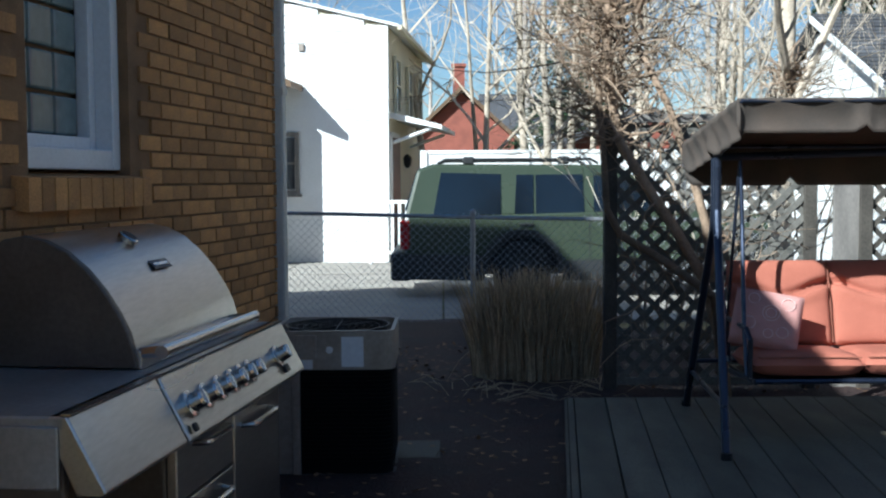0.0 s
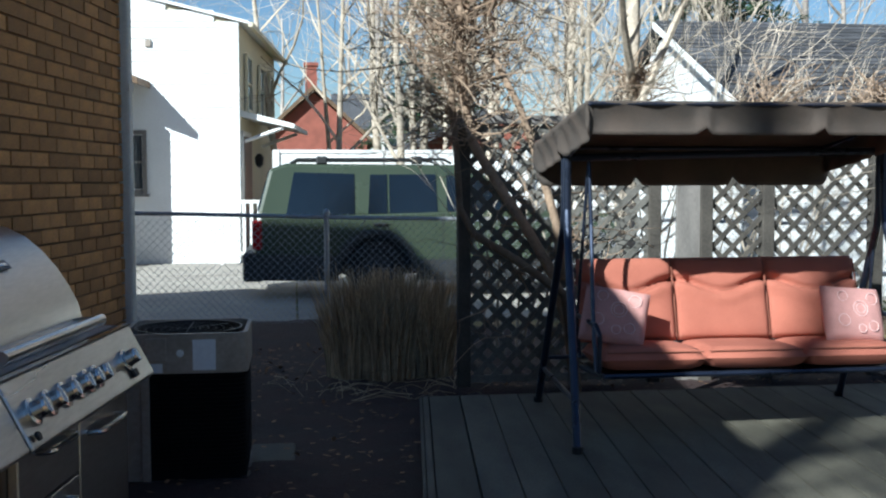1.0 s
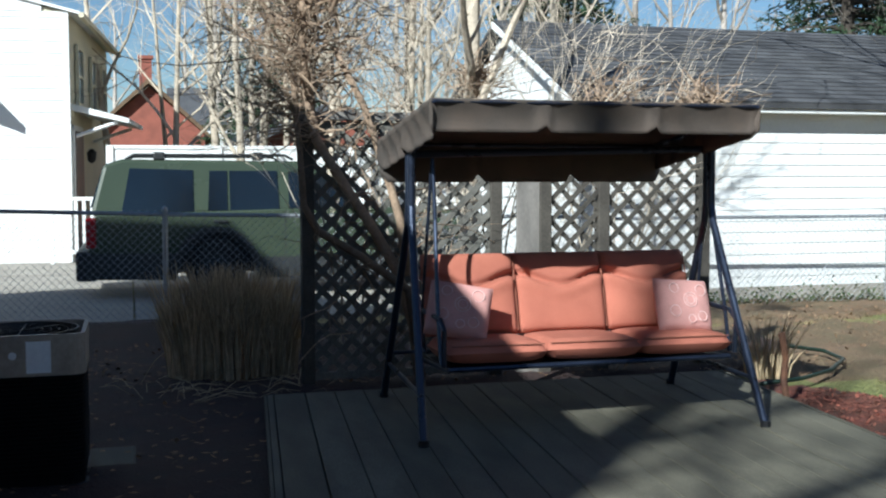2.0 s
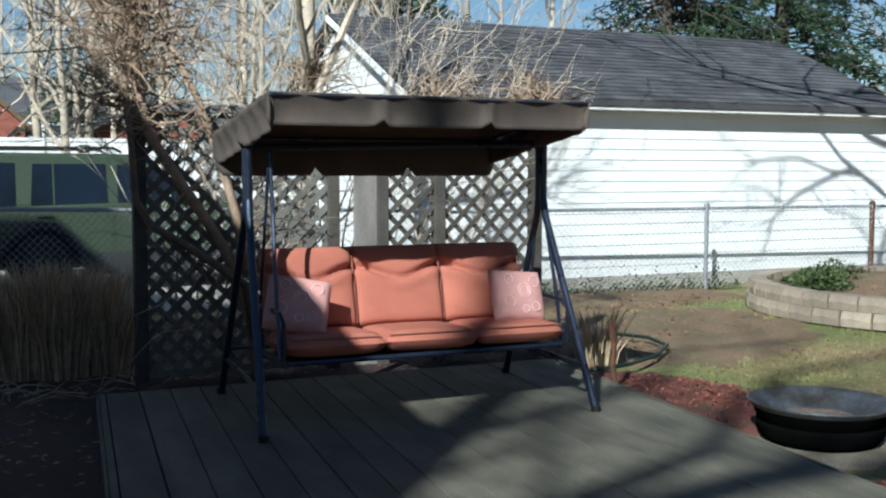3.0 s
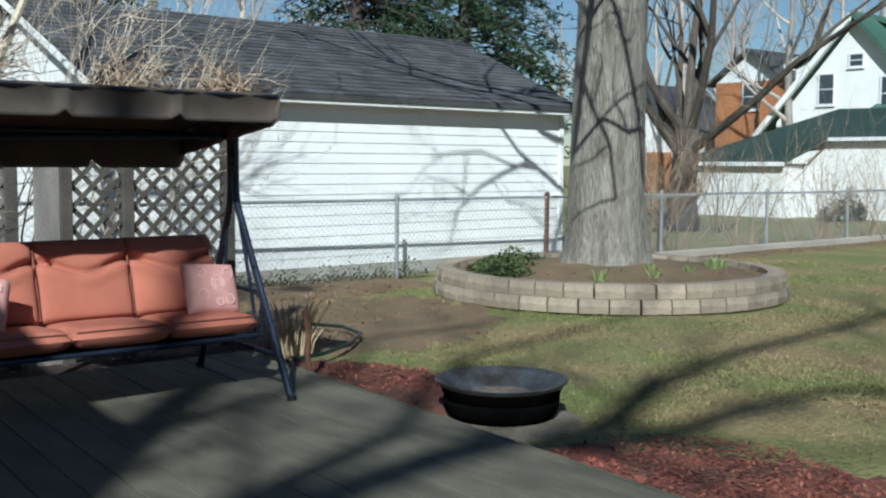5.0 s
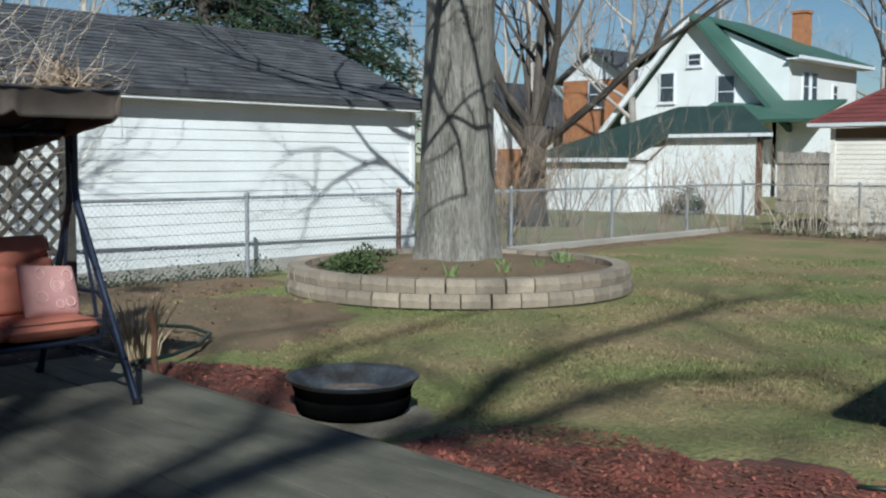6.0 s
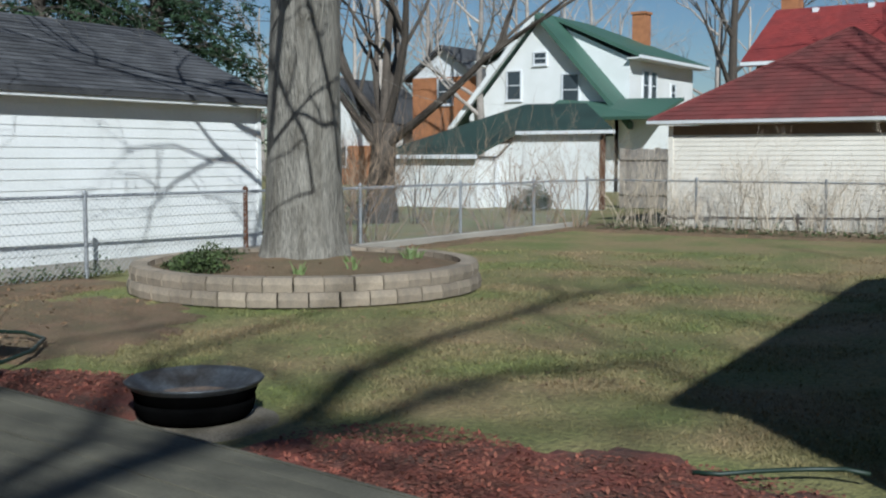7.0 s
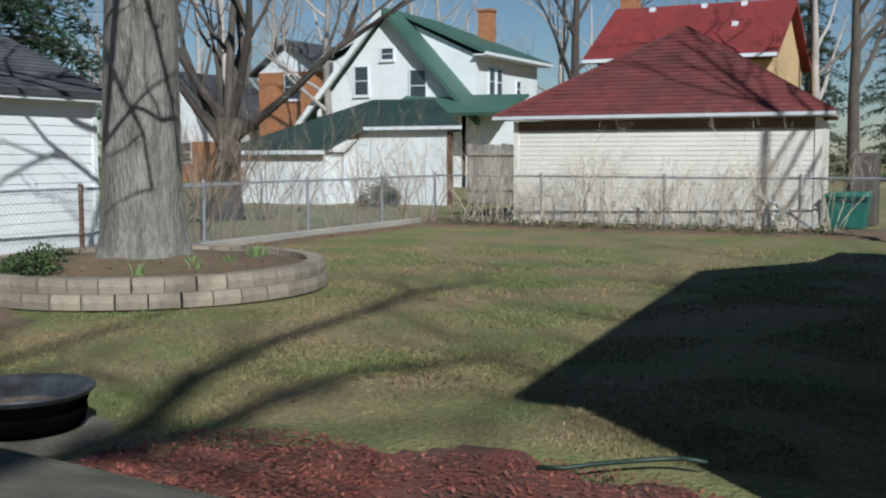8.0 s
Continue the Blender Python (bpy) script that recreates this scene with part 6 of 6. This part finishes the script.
# conifers
def conifer(label, at, height, spread_, seed, whorls=16, lo=0.12):
    t = thing("conifer", at, label, "tree", "conifers beyond the garages")
    rng = random.Random(seed)
    part("trunk", Shape().tube([at, (at[0], at[1], at[2] + height * 0.5), (at[0], at[1], at[2] + height)], [height * 0.022, height * 0.014, 0.02], 8), DARKBARK, t)
    s, wood = Shape(), Shape()
    for w in range(whorls):
        q = lo + (1 - lo) * w / whorls
        for k in range(7):
            a = rng.uniform(0, 6.283)
            l_ = spread_ * (1 - q) ** 0.7 * rng.uniform(0.65, 1.1)
            z0 = at[2] + height * (q + rng.uniform(-0.02, 0.02))
            pts = [Vector((at[0] + math.cos(a) * l_ * u, at[1] + math.sin(a) * l_ * u, z0 - 0.35 * l_ * u * u + 0.1 * l_ * u)) for u in (0, 0.35, 0.7, 1.0)]
            wood.tube(pts, [0.05, 0.035, 0.02, 0.006], 4, False)
            for _ in range(int(16 + l_ * 12)):
                u = rng.uniform(0.2, 1.0)
                i = min(int(u * 3), 2)
                p = pts[i].lerp(pts[i + 1], u * 3 - i) + Vector((rng.gauss(0, 0.16), rng.gauss(0, 0.16), rng.gauss(-0.05, 0.1)))
                for _ in range(5):
                    d = Vector((rng.gauss(0, 1), rng.gauss(0, 1), rng.gauss(-0.2, 0.6))).normalized() * rng.uniform(0.12, 0.28)
                    side = d.cross(Vector((rng.gauss(0, 1), rng.gauss(0, 1), rng.gauss(0, 1)))).normalized() * 0.022
                    s.add([p - side, p + side, p + d], [(0, 1, 2)])
    part("limb", wood, DARKBARK, t)
    tagged(part("crown", s, NEEDLE, t), kind="stuff")
    return t


conifer("dark green conifer with drooping boughs behind the garage", (16.4, 22.6, 0), 11, 4.6, 3, 22, 0.23)
conifer("dark green conifer with low boughs near the maple", (20.0, 22.6, 0), 12, 4.8, 8, 24, 0.2)
conifer("dark green conifer behind the white garage", (10.2, 25.5, 0), 11, 3.6, 4, 16, 0.34)
conifer("distant dark conifer beyond the red garage", (75, 5.2, 0), 14, 4.2, 5, 16, 0.08)
conifer("grey-green conifer past the red-roofed house", (60, 8.4, 0), 13, 3.4, 15, 18, 0.06)
conifer("dark conifer by the far street", (66, 3.6, 0), 9, 3.4, 16, 14, 0.05)
bare_tree("bare_tree", "tall bare tree beside the red-roofed house", (41, 4.1, 0), 14, 0.24, 79, DARKBARK, 10, 4, (0, 0), 0.25)
conifer("green conifer behind the bare vine", (4.6, 38, 0), 10, 3.4, 6, 14, 0.2)
bare_tree("bare_tree", "tall bare tree by the street", (62, -1.5, 0), 15, 0.4, 77, DARKBARK, 10, 4, (0, 0), 0.2)
bare_tree("bare_tree", "tall bare tree by the street", (58, 20.5, 0), 16, 0.35, 78, DARKBARK, 9, 4, (0, 0), 0.3)

# trees behind the camera: their high limbs throw soft shadows on deck, lawn and garages
SHX, SHY = sa * ce / se, ca * ce / se  # how far a shadow falls for each metre of height


def shade_limb(rng, foot, h0, h1, r0, r1, out, kids=5, length=2.2):
    """A long high limb whose shadow lies along the ground line foot."""
    n, pts, rad = len(foot) - 1, [], []
    for i, (x, y) in enumerate(foot):
        h_ = h0 + (h1 - h0) * i / n
        pts.append(Vector((x - SHX * h_, y - SHY * h_, h_)))
        rad.append(r0 + (r1 - r0) * i / n)
    out.append((pts, rad))
    for _ in range(kids):
        i = rng.randrange(n)
        q = pts[i].lerp(pts[i + 1], rng.random())
        d = (pts[i + 1] - pts[i]).normalized() + Vector((rng.gauss(0, 0.5), rng.gauss(0, 0.6), rng.gauss(0.2, 0.3)))
        branches(rng, q, d, length * rng.uniform(0.6, 1.3), rad[i] * 0.4, 2, out, 0.7, 0.25, 0.02, (2, 4))


oak = thing("bare_tree", (-10.1, -7.5, 0), "tall bare shade tree behind the house", "tree", "bare trees beyond the yard")
part("trunk", Shape().tube([(-10.1, -7.5, -0.1), (-10.15, -7.5, 3.0), (-10.0, -7.4, 7.0), (-9.95, -7.35, 10.5), (-10.2, -7.1, 15.0)], [0.46, 0.36, 0.3, 0.24, 0.08], 12), DARKBARK, oak, smooth=True)
out, rngo = [], random.Random(17)
shade_limb(rngo, [(0.6, 3.2), (2.0, 3.6), (3.3, 3.9), (4.6, 3.98), (5.9, 4.6), (7.4, 5.0), (8.8, 5.15), (10.4, 5.4), (12.0, 5.2)], 10.4, 13.8, 0.15, 0.04, out, 8)
shade_limb(rngo, [(0.9, 3.3), (2.4, 3.95), (3.0, 4.2), (3.6, 4.5), (4.6, 5.5), (5.6, 6.2), (7.0, 6.6), (9.5, 7.2)], 10.6, 14.0, 0.11, 0.03, out, 8)
shade_limb(rngo, [(4.0, 3.75), (4.9, 3.65), (5.75, 3.8), (6.6, 3.7), (7.5, 3.0)], 11.4, 13.0, 0.12, 0.04, out, 6)
shade_limb(rngo, [(0.8, 4.0), (2.3, 5.15), (2.8, 5.35), (3.2, 5.45), (4.4, 6.2), (5.5, 7.4), (6.8, 7.3)], 10.8, 14.5, 0.09, 0.03, out, 7)
part("crown", limbs_shape(out), DARKBARK, oak)
for i, (x, y, h_, r_) in enumerate(((-7.4, -15.2, 17, 0.24), (16.3, -2.7, 13, 0.13), (-5.2, -17.8, 19, 0.26))):
    bare_tree("bare_tree", "bare shade tree behind the house", (x, y, 0), h_, r_, 120 + i, DARKBARK, 12, 4, (0.02, 0.03), 0.45, (3, 4), 0.75)


# ornamental grass, dry
def blades(shape, rng, centre, n, rx, ry, h, lean=0.35, w=0.006):
    for _ in range(n):
        a, q = rng.uniform(0, 6.283), math.sqrt(rng.random())
        x, y = centre[0] + rx * q * math.cos(a), centre[1] + ry * q * math.sin(a)
        hh = h * rng.uniform(0.45, 1.06)
        d = Vector((math.cos(a) * q * lean + rng.gauss(0, 0.1), math.sin(a) * q * lean + rng.gauss(0, 0.1), 0))
        pts = [Vector((x, y, centre[2])) + d * hh * u * u + Vector((0, 0, hh * u * (1 - 0.08 * u))) for u in (0, 0.4, 0.75, 1.0)]
        t = rng.uniform(0, 6.283)
        side = Vector((math.cos(t), math.sin(t), 0)) * w
        vs = []
        for p, k in zip(pts, (1, 0.9, 0.6, 0.15)):
            vs += [p - side * k, p + side * k]
        shape.add(vs, [(0, 1, 3, 2), (2, 3, 5, 4), (4, 5, 7, 6)])


rngg = random.Random(14)
og = thing("ornamental_grass", (0.62, 8.15, 0), "tall clump of dry tan ornamental grass", "grass")
s = Shape()
for cx_, cy_ in ((0.42, 8.2), (0.68, 8.1), (0.96, 8.2), (0.58, 8.4), (0.86, 8.45)):
    blades(s, rngg, (cx_, cy_, 0), 520, 0.2, 0.22, 0.88, 0.15, 0.0065)
tagged(part("blade", s, DRYGRASS, og), kind="stuff")
s = Shape()
for _ in range(60):
    a, q = rngg.uniform(0, 6.283), rngg.uniform(0.3, 0.75)
    p = Vector((0.62 + q * math.cos(a), 8.0 + q * 0.8 * math.sin(a) - 0.2, 0.03))
    d = Vector((rngg.gauss(0, 1), rngg.gauss(0, 1), rngg.uniform(0, 0.25))).normalized() * rngg.uniform(0.2, 0.45)
    s.tube([p, p + d * 0.5 + Vector((0, 0, 0.04)), p + d], 0.0025, 3, False)
tagged(part("fallen_blade", s, DRYGRASS, og), kind="stuff")
og2 = thing("ornamental_grass", (4.45, 7.15, 0), "small dry grass tuft beside the swing", "grass")
s = Shape()
blades(s, rngg, (4.5, 7.1, 0), 160, 0.16, 0.14, 0.5, 0.4, 0.006)
tagged(part("blade", s, DRYGRASS, og2), kind="stuff")


# vines over the lattice
def vine_limb(pts, r0, r1, n=8):
    k = len(pts)
    return Shape().tube(pts, [r0 + (r1 - r0) * i / (k - 1) for i in range(k)], n)


vn = thing("vine", (1.75, 7.6, 0), "thick bare trumpet vine climbing the lattice in a tangle", "vine")
part("stem", vine_limb([(1.95, 7.5, 0.0), (1.9, 7.52, 0.45), (1.78, 7.55, 0.85), (1.6, 7.53, 1.15), (1.4, 7.52, 1.45), (1.22, 7.55, 1.75), (1.16, 7.6, 2.1), (1.12, 7.6, 2.55), (1.18, 7.62, 2.9)], 0.042, 0.03), VINE, vn, smooth=True)
part("stem", vine_limb([(1.92, 7.48, 0.3), (1.85, 7.46, 0.7), (1.5, 7.5, 0.95), (1.22, 7.52, 1.12), (1.12, 7.5, 1.3), (1.1, 7.53, 1.7), (1.06, 7.56, 2.2)], 0.035, 0.02), VINE, vn, smooth=True)
part("stem", vine_limb([(1.85, 7.48, 0.8), (1.8, 7.5, 1.2), (1.68, 7.5, 1.6), (1.55, 7.55, 2.0), (1.35, 7.6, 2.4)], 0.035, 0.022), VINE, vn, smooth=True)
rngv = random.Random(31)
out = []
for k in range(300):
    q = rngv.random()
    p = (1.14 + rngv.gauss(0.0, 0.07) + 0.06 * q, 7.6 + rngv.gauss(0, 0.1), 1.75 + 1.25 * q)
    a = rngv.uniform(0, 6.283)
    branches(rngv, p, (math.cos(a), math.sin(a) * 0.7, rngv.uniform(-0.5, 1.0)), rngv.uniform(0.3, 0.9), 0.007, 1, out, 0.8, 0.32, -0.03 + 0.1 * rngv.random(), (1, 3), 0.3)
for k in range(36):
    p = (1.2 + rngv.gauss(0.0, 0.12), 7.6 + rngv.gauss(0, 0.1), rngv.uniform(2.3, 3.0))
    a = rngv.uniform(0, 6.283)
    branches(rngv, p, (math.cos(a), math.sin(a) * 0.7, rngv.uniform(0.3, 1.4)), rngv.uniform(0.7, 1.5), 0.010, 2, out, 0.6, 0.2, 0.0, (2, 3), 0.25)
for k in range(70):
    p = (rngv.uniform(1.25, 2.1), 7.55, rngv.uniform(0.4, 1.9))
    a = rngv.uniform(0, 6.283)
    branches(rngv, p, (math.cos(a), -0.15, math.sin(a)), rngv.uniform(0.25, 0.6), 0.006, 1, out, 0.8, 0.3, 0.0, (1, 2), 0.3)
tagged(part("twig", limbs_shape(out, 5, 4), VINE, vn), kind="stuff")
# hedge of bare shrubs behind and above the lattice
rngs = random.Random(41)


def shrub(name, label, at, h, n, seed, mat, rad=0.5, r=0.012, level=2, grp="bare shrubs"):
    t = thing(name, at, label, "shrub", grp)
    rng = random.Random(seed)
    for _ in range(n):
        out = []
        a = rng.uniform(0, 6.283)
        q = rad * math.sqrt(rng.random())
        branches(rng, (at[0] + q * 0.4 * math.cos(a), at[1] + q * 0.4 * math.sin(a), at[2]), (math.cos(a) * q, math.sin(a) * q, 1.0), h * rng.uniform(0.6, 1.0), r, level, out, 0.5, 0.12, 0.05, (2, 4), 0.25)
        part("stem", limbs_shape(out, 5, 4), mat, t)
    return t


for i, (x, y, h_) in enumerate(((1.8, 9.4, 3.2), (2.5, 9.6, 3.3), (3.5, 9.9, 2.9), (4.4, 9.9, 2.8))):
    shrub("shrub", "tall bare shrub behind the lattice", (x, y, 0), h_, 7, 200 + i, PALEBARK, 0.7, 0.014, 3)
bt = bare_tree("bare_tree", "bare tree trunk rising behind the lattice", (3.02, 9.75, 0), 6.5, 0.11, 210, PALEBARK, 8, 3, (0.02, 0), 0.25)


def nest(at, r, seed, label):
    t = thing("twig_clump", at, label, "twigs", "twig clumps in the hedge")
    rng = random.Random(seed)
    s = Shape()
    for _ in range(170):
        p = Vector(at) + Vector((rng.gauss(0, r * 0.45), rng.gauss(0, r * 0.45), rng.gauss(0, r * 0.35)))
        d = Vector((rng.gauss(0, 1), rng.gauss(0, 1), rng.gauss(0.25, 0.6))).normalized() * r * rng.uniform(0.6, 1.5)
        s.tube([p, p + d * 0.5 + Vector((rng.gauss(0, 0.03), 0, rng.gauss(0, 0.03))), p + d], 0.005, 3, False)
    tagged(part("twig", s, TWIG, t), kind="stuff")


nest((3.05, 9.6, 2.35), 0.2, 3, "dark clump of tangled twigs on the trunk")
nest((4.75, 8.6, 2.1), 0.26, 4, "dry twig clump above the lattice end")
nest((3.9, 8.6, 2.05), 0.3, 5, "dry twig clump above the lattice")
# shrubs along the back fence and corner
for i in range(22):
    y = 10.2 - i * 0.36
    shrub("shrub", "thin bare shrub on the back fence", (21.75 + rngs.uniform(-0.25, 0.25), y + rngs.uniform(-0.15, 0.15), 0), rngs.uniform(0.8, 1.7), 9, 300 + i, PALEBARK, 0.5, 0.011, 2)
for i, (x, y) in enumerate(((18.6, 11.3), (19.4, 11.4), (20.2, 11.0), (20.8, 10.6), (14.2, 11.3), (15.0, 11.5), (13.2, 11.2), (17.2, 11.6))):
    shrub("shrub", "thin brown shrub by the side fence", (x, y, 0), rngs.uniform(1.0, 2.0), 12, 340 + i, TWIG, 0.6, 0.011, 2)
for i, (x, y) in enumerate(((20.5, 14.6), (21.4, 16.4), (19.6, 15.2))):
    shrub("shrub", "dense bare brush round the tree foot", (x, y, 0), 2.4, 12, 360 + i, DARKBARK, 0.8, 0.012, 2)


# leafy low plants
def leaves(name, label, spots_, n, seed, mat, size=0.05, hgt=0.12, category="plant", kind="", tilt=0.9):
    rng = random.Random(seed)
    s = Shape()
    for cx_, cy_, rx, ry, z0 in spots_:
        for _ in range(n):
            a, q = rng.uniform(0, 6.283), math.sqrt(rng.random())
            p = Vector((cx_ + rx * q * math.cos(a), cy_ + ry * q * math.sin(a), z0 + rng.random() * hgt * (1.1 - q)))
            d = Vector((rng.gauss(0, 1), rng.gauss(0, 1), rng.uniform(0.0, tilt))).normalized() * size * rng.uniform(0.6, 1.3)
            sd = d.cross(Vector((0, 0, 1))).normalized() * size * 0.32
            s.add([p, p + d * 0.5 + sd, p + d, p + d * 0.5 - sd], [(0, 1, 2, 3)])
    return single(name, s, mat, label, category, kind=kind or "stuff")


leaves("ground_cover", "low green ground cover on the raised bed", [(8.8, 9.15, 0.5, 0.5, 0.25), (9.4, 9.65, 0.5, 0.42, 0.26), (8.35, 8.75, 0.3, 0.4, 0.25)], 1500, 50, LEAF, 0.05, 0.22)
leaves("ground_cover", "low weeds along the fence foot", [(5.2 + 0.35 * k, 11.25, 0.3, 0.2, 0.0) for k in range(12)] + [(20.9, 9.8 - 0.5 * k, 0.3, 0.35, 0.0) for k in range(16)], 170, 51, LEAF, 0.055, 0.3)
leaves("evergreen_bush", "dark low evergreen bush beside the small garage", [(27.9, 15.8, 0.7, 0.65, 0.0), (27.9, 15.5, 0.45, 0.4, 0.15)], 1500, 58, LEAF, 0.09, 0.85, "shrub")
leaves("leaf_litter", "brown fallen leaves on soil and grass", [(-0.1, 6.5, 0.8, 2.4, 0.03), (0.3, 8.9, 1.2, 0.9, 0.03), (3.0, 7.9, 1.9, 0.5, 0.03), (7.0, 10.4, 1.2, 0.5, 0.02), (12.5, 10.6, 1.0, 0.5, 0.02), (4.8, 7.6, 0.7, 0.6, 0.02), (20.6, 6.0, 0.6, 4.5, 0.02), (9.76, 8.45, 1.55, 1.55, 0.3), (16.8, 10.5, 3.5, 0.3, 0.02), (7.5, 5.0, 2.5, 2.5, 0.0), (6.3, 9.0, 1.3, 1.2, 0.02)], 330, 52, DEADLEAF, 0.05, 0.015, "leaves", tilt=0.35)
leaves("bark_chips", "red bark chips on the mulch", [(4.33, 5.65, 0.5, 0.85, 0.034), (4.2, 3.0, 0.65, 0.75, 0.034), (4.2, 1.6, 0.7, 1.1, 0.034)], 3200, 53, CHIP, 0.032, 0.014, "mulch", tilt=0.35)
for i, (x, y) in enumerate(((8.6, 7.55), (9.2, 7.3), (9.9, 7.35), (10.5, 7.5), (11.1, 7.9), (9.55, 7.6), (10.8, 7.6))):
    t = thing("bulb_shoots", (x, y, 0.28), "fresh green bulb shoots in the raised bed", "plant", "bulb shoots in the bed")
    s = Shape()
    blades(s, rngg, (x, y, 0.26), 16, 0.06, 0.06, 0.17, 0.5, 0.012)
    tagged(part("leaf_blade", s, SHOOT, t), kind="stuff")

# lawn blades where the camera passes nearest
rngl = random.Random(77)
s = Shape()
count = 0
while count < 65000:
    d = 5.0 + 13 * rngl.random() ** 1.6
    a = radians(rngl.uniform(28, 92))
    x, y = d * math.sin(a), d * math.cos(a)
    if x < 4.6 or y > 10.2 or x > 20.5 or (Vector((x, y)) - BC).length < BRAD + 0.08 or (Vector((x - FC[0], y - FC[1]))).length < 0.55 or (x < 5.3 and y < 3.6):
        continue
    if noise.noise(Vector((x * 0.8, y * 0.8, 3))) < 0.0 and rngl.random() < 0.85:
        continue
    h_ = rngl.uniform(0.012, 0.034)
    t = rngl.uniform(0, 6.283)
    w_ = 0.0022 + 0.0004 * d
    sx, sy = math.cos(t) * w_, math.sin(t) * w_
    lx, ly = rngl.gauss(0, 0.02), rngl.gauss(0, 0.02)
    z0 = lumpy(x, y) - 0.022
    s.add([(x - sx, y - sy, z0), (x + sx, y + sy, z0), (x + lx, y + ly, z0 + h_)], [(0, 1, 2)])
    count += 1
single("lawn_blades", s, BLADE, "short sparse lawn blades, green and straw", "grass", kind="stuff")
